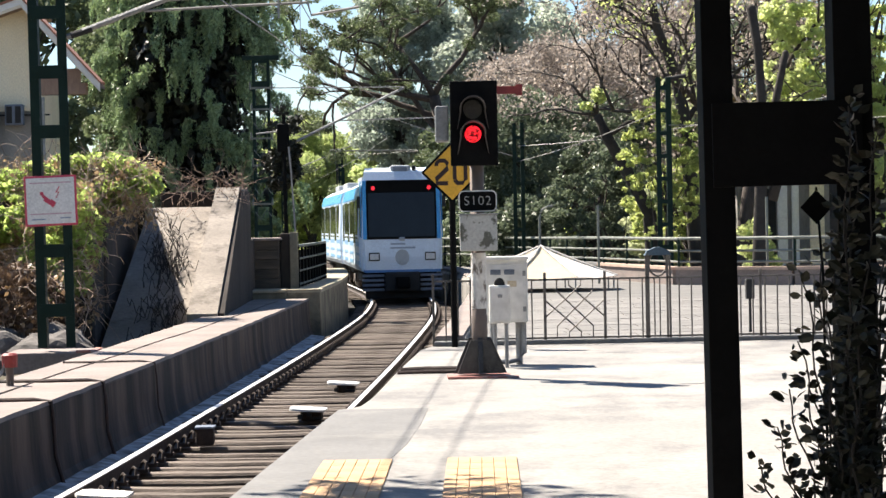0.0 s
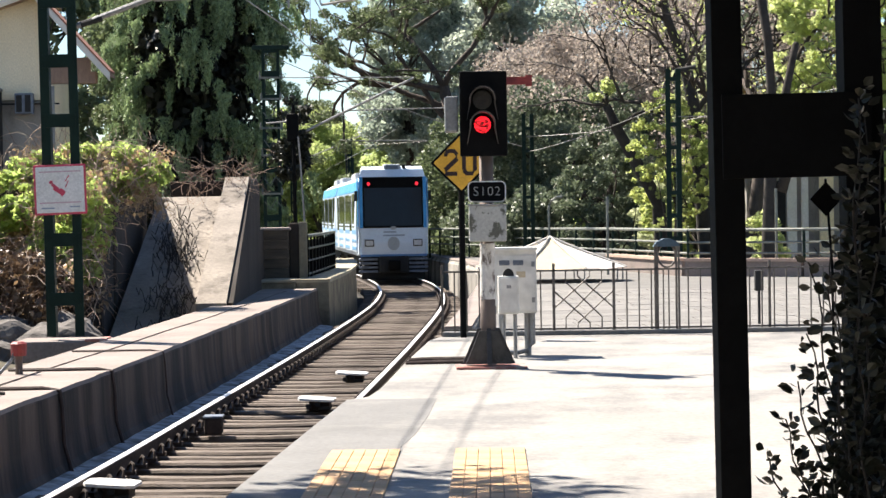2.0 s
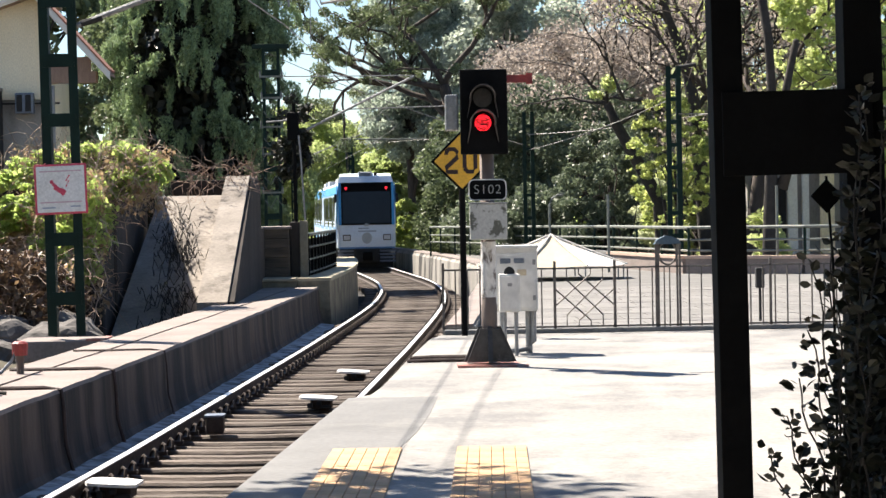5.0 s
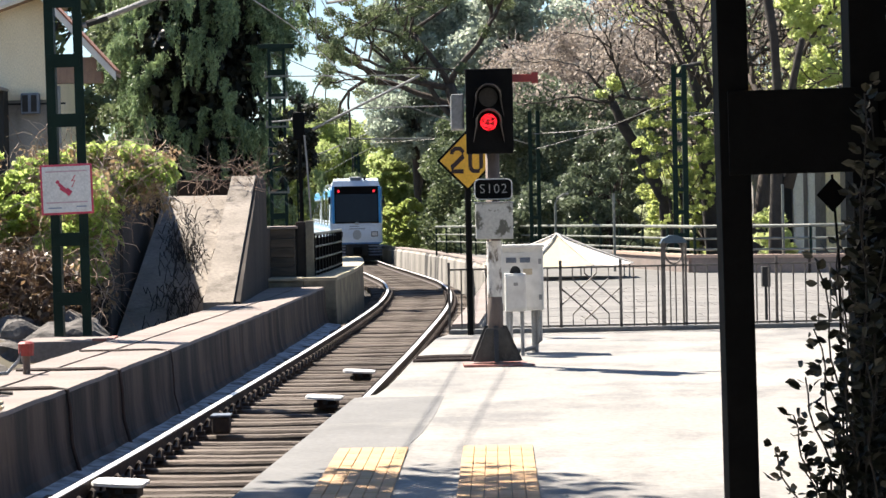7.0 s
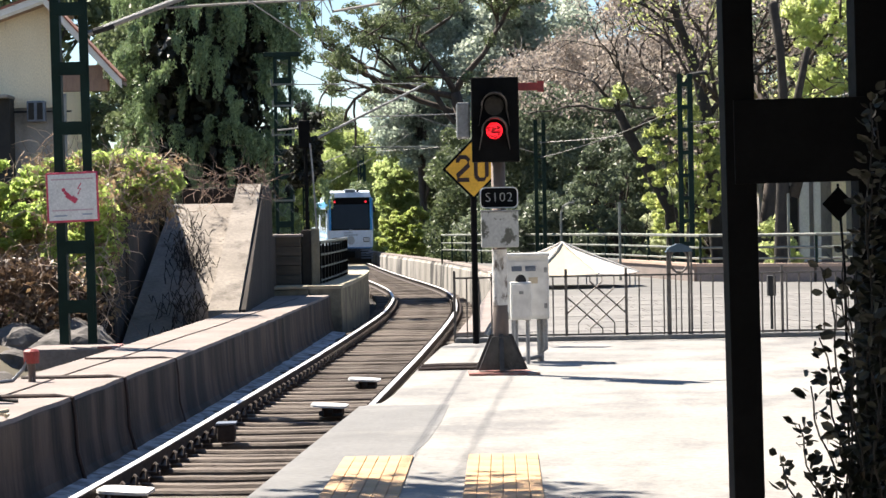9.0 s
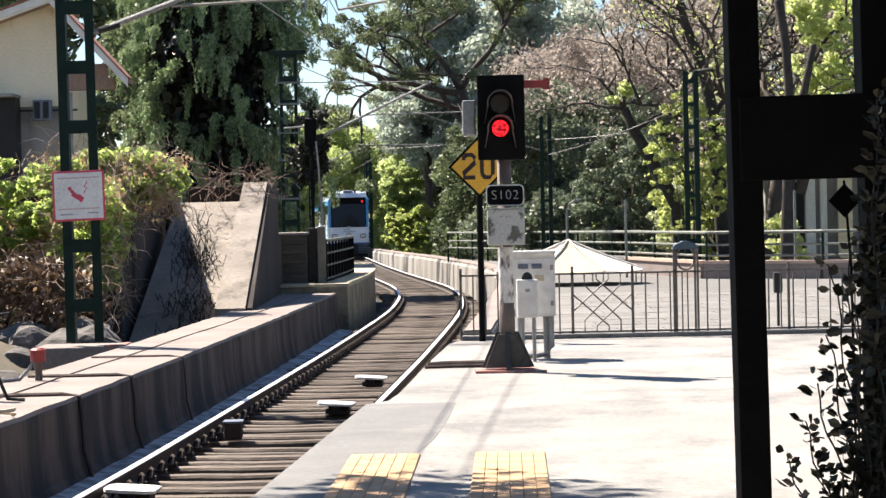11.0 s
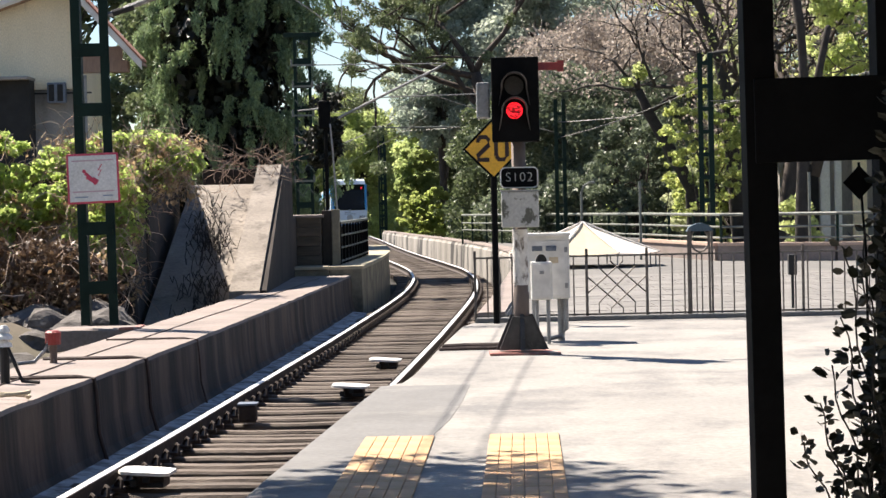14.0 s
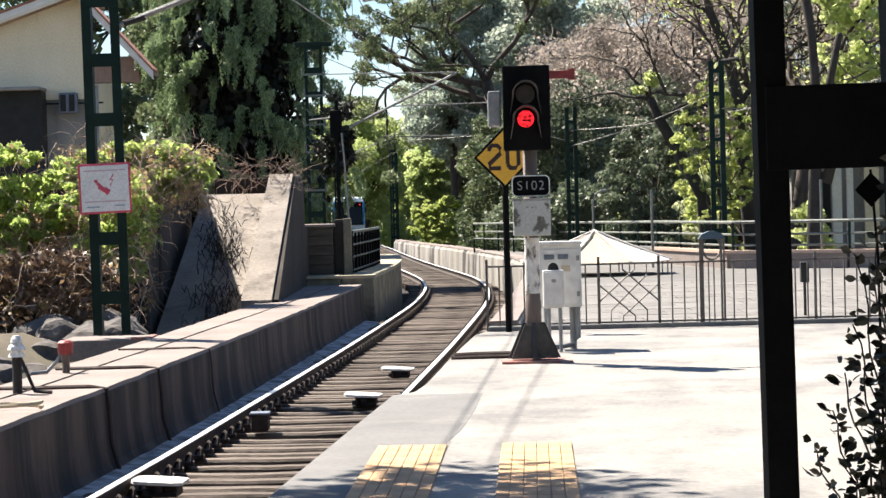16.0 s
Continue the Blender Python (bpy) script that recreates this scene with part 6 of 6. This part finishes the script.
leafy("ivy_bush", "pale green creeper climbing the bare trees", (6.9, 9.4), (1.6, 5.6), 62, 0.9, L["dull"], 14000, 0.066, 58, 80, 0.22, category="bush", ground=-1.6, trunk=0.1, boxy=False)
leafy("bush", "leafy bush at the foot of the trees", (2.5, 5.0), (-1.0, 2.0), 66, 1.2, L["olive"], 9000, 0.09, 48, 40, 0.45, category="bush", ground=-1.6)
leafy("bush", "dark bush below the bare trees", (6.9, 12.0), (-1.0, 2.6), 68, 1.4, L["dull"], 16000, 0.085, 49, 60, 0.6, category="bush", ground=-1.6)
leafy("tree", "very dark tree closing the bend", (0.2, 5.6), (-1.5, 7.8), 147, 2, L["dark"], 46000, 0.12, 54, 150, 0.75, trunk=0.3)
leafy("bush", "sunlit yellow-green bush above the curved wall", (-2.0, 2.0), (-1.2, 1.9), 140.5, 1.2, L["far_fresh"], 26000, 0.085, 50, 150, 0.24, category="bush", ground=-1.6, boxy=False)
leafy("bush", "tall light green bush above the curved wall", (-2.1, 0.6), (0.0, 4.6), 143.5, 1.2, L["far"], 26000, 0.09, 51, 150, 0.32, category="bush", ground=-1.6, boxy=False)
leafy("hedge", "small bright hedge beside the building", (8.1, 8.75), (0.0, 1.15), 54, 0.4, L["fresh"], 1800, 0.07, 52, 12, 0.25, category="hedge", ground=-0.2)
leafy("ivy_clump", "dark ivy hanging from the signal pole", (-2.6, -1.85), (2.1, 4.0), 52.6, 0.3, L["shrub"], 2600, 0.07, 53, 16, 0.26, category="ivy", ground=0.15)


def crooked_tree(at, bole, forks, seed, label, leaves, leaf, depth=3, tuft=None):
    """A bare tree: a crooked bole (x, z, radius) and forks that start from it, each (place on the bole, way, length)."""
    rng, nr = random.Random(seed), np.random.default_rng(seed)
    root = thing("bare_tree", at, label, "tree")
    bm, tips = bmesh.new(), []
    pts = [Vector((x, 0.12 * math.sin(k * 1.9), z)) for k, (x, z, r) in enumerate(bole)]
    tube(bm, pts, [b[2] for b in bole], 10)
    for k, way, length in forks:
        limbs(bm, pts[k], way, length, bole[k][2] * 0.45, depth, rng, tips, 0.55, 0.1, 0.24)
    part("trunk", bm, M["shade_bark"], root, smooth=True)
    blobs = [(t.x, t.y, t.z, 0.4 * rng.uniform(0.5, 1.2), 0.4, 0.3) for t in tips]
    v, f = leaf_quads(clump_points(blobs, leaves, nr, 0.1), 0.055, nr, 0.2)
    mesh_fast("crown", v, f, L[leaf], root)
    if tuft:
        v, f = leaf_quads(clump_points([(*tuft, 0.2, 0.2, 0.22), (tuft[0] - 0.3, 0, tuft[2] - 0.25, 0.2, 0.2, 0.1)], 420, nr, 0.1), 0.06, nr, 0.2)
        mesh_fast("leaf_tuft", v, f, L["fresh"], root, "tuft of bright new leaves")
    return root


crooked_tree((6.45, 58, -1.6), ((0.0, 0, 0.2), (-0.05, 2.3, 0.18), (-0.12, 3.1, 0.17), (-0.6, 4.0, 0.15), (-1.1, 4.95, 0.13), (-1.35, 5.5, 0.1)),
             ((5, (-0.9, 0, 0.5), 1.3), (5, (0.25, 0, 1), 1.4), (4, (0.8, 0, 0.5), 1.2), (5, (-0.4, 0.3, 1), 1.2)), 64, "leaning dark bare tree with a tuft of new leaves", 3200, "brown", 3, (-1.3, -0.1, 5.95))
crooked_tree((7.6, 57.5, -1.6), ((0.0, 0, 0.21), (-0.2, 2.4, 0.19), (-0.3, 3.6, 0.18), (-0.42, 5.2, 0.165), (-0.6, 6.4, 0.14), (-1.05, 7.5, 0.11), (-1.2, 8.4, 0.08)),
             ((5, (-0.9, 0, 0.5), 1.9), (4, (0.3, 0, 1.0), 2.2), (4, (-1, 0, 0.25), 2.0), (3, (-1, 0.1, 0.3), 1.8), (6, (-0.3, 0, 1), 1.6), (6, (0.6, 0, 0.7), 1.6), (3, (0.6, 0, 1), 1.8)), 61, "tall twisted bare tree behind the handrail", 5200, "brown", 4)
bare_tree((8.3, 57, -0.5), 9.0, 66, (0.5, 0.0), "dark-barked tree with thin twigs", 0.17, 2200, "ivy", size=0.06)
bare_tree((10.2, 74, -1.0), 10.5, 67, (-0.6, 0.0), "bare greyish tree behind the terrace", 0.22, 9000, size=0.07)


def twig_spray(root, xs, ys, zs, n, seed):
    """Fine pale twigs reaching out through a crown."""
    rng, bm = random.Random(seed), bmesh.new()
    for k in range(n):
        p, pts = Vector((rng.uniform(*xs), rng.uniform(*ys), rng.uniform(*zs))), []
        d = Vector((rng.gauss(0, 1), rng.gauss(0, 0.5), rng.gauss(0.6, 0.6))).normalized()
        for j in range(7):
            pts.append(p.copy())
            d = (d + Vector((rng.gauss(0, 0.3), rng.gauss(0, 0.3), rng.gauss(0.05, 0.25)))).normalized()
            p = p + d * rng.uniform(0.1, 0.26)
        tube(bm, pts, [0.017 * (1 - 0.11 * j) for j in range(7)], 3, False)
    tagged(part("twig_spray", bm, M["grey_twig"], root, "fine pale twigs"), kind="stuff")


twig_spray(dusty, (-2.6, 2.2), (-3.2, -1.0), (5.0, 11.5), 620, 91)
twig_spray(thinning, (-4.4, 4.4), (-3.6, -1.5), (6.6, 10.4), 560, 92)


def pollarded_tree():
    t = thing("pollarded_tree", (8.06, 52.0, -1.6), "dark pollarded tree with two stubby cut limbs", "tree")
    part("trunk", tube(bmesh.new(), [(0, 0, 0), (0.03, 0, 2.4), (0.1, 0, 4.4), (0.12, 0, 5.4), (0.06, 0, 6.6), (-0.08, 0, 7.5), (-0.1, 0, 7.56)], [0.2, 0.16, 0.125, 0.1, 0.095, 0.11, 0.07], 12), M["shade_bark"], t, "", True)
    part("limb", tube(bmesh.new(), [(0.1, 0.02, 3.9), (0.3, 0.04, 4.8), (0.46, 0.02, 5.6), (0.66, 0, 6.5), (0.68, 0, 6.56)], [0.14, 0.11, 0.085, 0.075, 0.05], 10), M["shade_bark"], t, "", True)
    part("limb", tube(bmesh.new(), [(0.3, 0.0, 3.3), (0.62, -0.1, 4.4), (0.9, -0.15, 5.2)], [0.13, 0.1, 0.05], 10), M["shade_bark"], t, "", True)


pollarded_tree()


def long_limbs():
    """Long limbs of the great tree, reaching over the track against the sky."""
    rng, nr = random.Random(91), np.random.default_rng(91)
    root = thing("overhanging_tree", (3.6, 112, -2.0), "dark tree whose long limbs cross the sky", "tree")
    bm, tips = bmesh.new(), []
    tube(bm, [(0, 0, -0.5), (-0.3, 0, 5), (-1.4, 0, 9.2)], [0.45, 0.35, 0.28], 10)
    for s, d, l in (((-1.0, 0, 8.0), (-1.0, 0, 0.5), 4.4), ((-1.3, 0, 9.0), (-1.0, 0.1, 0.12), 5.0), ((-1.4, 0, 9.2), (-0.5, 0, 1), 3.5), ((-1.4, 0, 9.2), (0.4, 0, 1), 3.0), ((-0.6, 0, 7), (-1, 0, 0.7), 3.5)):
        limbs(bm, s, d, l, 0.17, 3, rng, tips, 0.5, 0.05, 0.22)
    part("trunk", bm, M["bark"], root, smooth=True)
    blobs = [(t.x, t.y, t.z, rng.uniform(0.3, 0.7), rng.uniform(0.3, 0.7), rng.uniform(0.2, 0.4)) for t in tips]
    v, f = leaf_quads(clump_points(blobs, 48000, nr, 0.1), 0.075, nr, 0.2)
    mesh_fast("crown", v, f, L["dark"], root)


long_limbs()


def creepers():
    rng = random.Random(85)

    def stem_mesh(n, xs, ys, zs, fall):
        bm = bmesh.new()
        for k in range(n):
            p, pts = Vector((rng.uniform(*xs), rng.uniform(*ys), rng.uniform(*zs))), []
            d = Vector((rng.gauss(0, 1), rng.gauss(0, 0.5), rng.gauss(-0.1, 0.7))).normalized()
            for j in range(7):
                pts.append(p.copy())
                d = (d + Vector((rng.gauss(0, 0.4), rng.gauss(0, 0.4), rng.gauss(-fall, 0.4)))).normalized()
                p = p + d * rng.uniform(0.06, 0.17)
            tube(bm, pts, [0.007 * (1 - 0.1 * j) for j in range(7)], 3, False)
        return bm

    for x, z, y, n, seed, lf, lab, stems, low, dry in (
            ((-8.3, -5.2), (0.9, 2.5), 35.7, 9000, 81, "vine", "bright green creeper heaped over the bank", 110, 0.3, 0.04),
            ((-5.9, -3.6), (1.65, 2.5), 37.6, 7500, 82, "vine", "yellow-green creeper above the ramp", 380, 0.1, 0.22),
            ((-7.4, -5.1), (0.0, 1.5), 36.5, 3000, 83, "dry", "dry creeper hanging down the bank", 420, 0.4, 0.2),
            ((-6.9, -5.7), (-0.1, 0.9), 34.6, 1300, 87, "vine", "small green creeper low on the bank", 90, 0.2, 0.3),
            ((-5.35, -4.3), (0.35, 2.1), 35.6, 3400, 84, "vine", "hanging tail of green creeper", 170, 0.3, 0.25),
            ((-7.0, -4.35), (-0.35, 0.9), 33.0, 5200, 86, "withered", "dense dry creeper over the boulders", 260, 0.3, 0.1)):
        root = leafy("creeper", lab, x, z, y, 0.9, L[lf], int(n * 1.8), 0.06, seed, 230, 0.13, 0.3, -1.0, category="creeper", shell=0.2, boxy=False)
        w = (x[1] - x[0]) / 2
        nr = np.random.default_rng(seed + 40)
        spots = np.stack([nr.uniform(-w, w, 240), nr.uniform(-1.0, 0.3, 240), nr.uniform(z[0] + 0.9 - low, z[1] + 0.92, 240), *[nr.uniform(0.06, 0.17, 240)] * 3], 1)
        v, f = leaf_quads(clump_points(spots, int(n * dry), nr, 0.1), 0.055, nr, 0.6)
        tagged(mesh_fast("dry_foliage", v, f, L["dry"], root, "withered brown leaves"), kind="stuff")
        tagged(part("stem_tangle", stem_mesh(stems, (-w, w), (-0.9, 0.4), (z[0] + 1.0 - low, z[1] + 1.0), 0.12), M["twig"], root, "dry brown stems"), kind="stuff")
        tagged(part("pale_stem_tangle", stem_mesh(int(stems * (0.4 if lf == "vine" else 0.12)), (-w, w), (-1.15, -0.5), (z[0] + 1.1 - low, z[1] + 1.05), 0.2), M["pale_twig"], root, "pale dry stems"), kind="stuff")
    t = thing("dry_vine", (-2.95, 42.6, 1.9), "bare dry vine stems over the parapet, with strands for twig shadows", "vine stems")
    # dark strands close above the slab imitate the shadow net of twigs
    bm = bmesh.new()
    for k in range(85):
        y = rng.uniform(-5.4, -0.8)
        x = rng.uniform(-1.0, -0.3 - (y + 5.4) * 0.09)
        a, pts = rng.uniform(0, math.tau), []
        for j in range(8):
            pts.append((x, y, (y + 5.9) * 0.374 - 2.62 + 0.12 + 0.09 * math.sin(j * 2.0 + k)))
            a += rng.gauss(0, 0.6)
            x, y = x + 0.06 * math.cos(a), y + 0.14 * math.sin(a)
            if x > 0.1 - (y + 6) * 0.06:
                x -= 0.1
        tube(bm, pts, 0.008, 3, False)
    tagged(part("clinging_vine", bm, M["shade_bark"], t, "dark strands standing in for twig shadows"), kind="stuff")
    tagged(part("stem_tangle", stem_mesh(70, (-0.8, 0.5), (-0.4, 0.3), (0.05, 0.4), 0.05), M["twig"], t), kind="stuff")


creepers()
# tree out of view, added behind the walkway so its crown shades the near platform
tree((-6.2, 13.2, -2.6), 10.5, 95, L["mid"], "unseen leafy tree added to shade the near platform", 0.22, 4, 11500, 0.12, 0.62, 0.85, (1.7, -0.1), 0.2, "shade_tree", 0.9, -0.05)
motions()
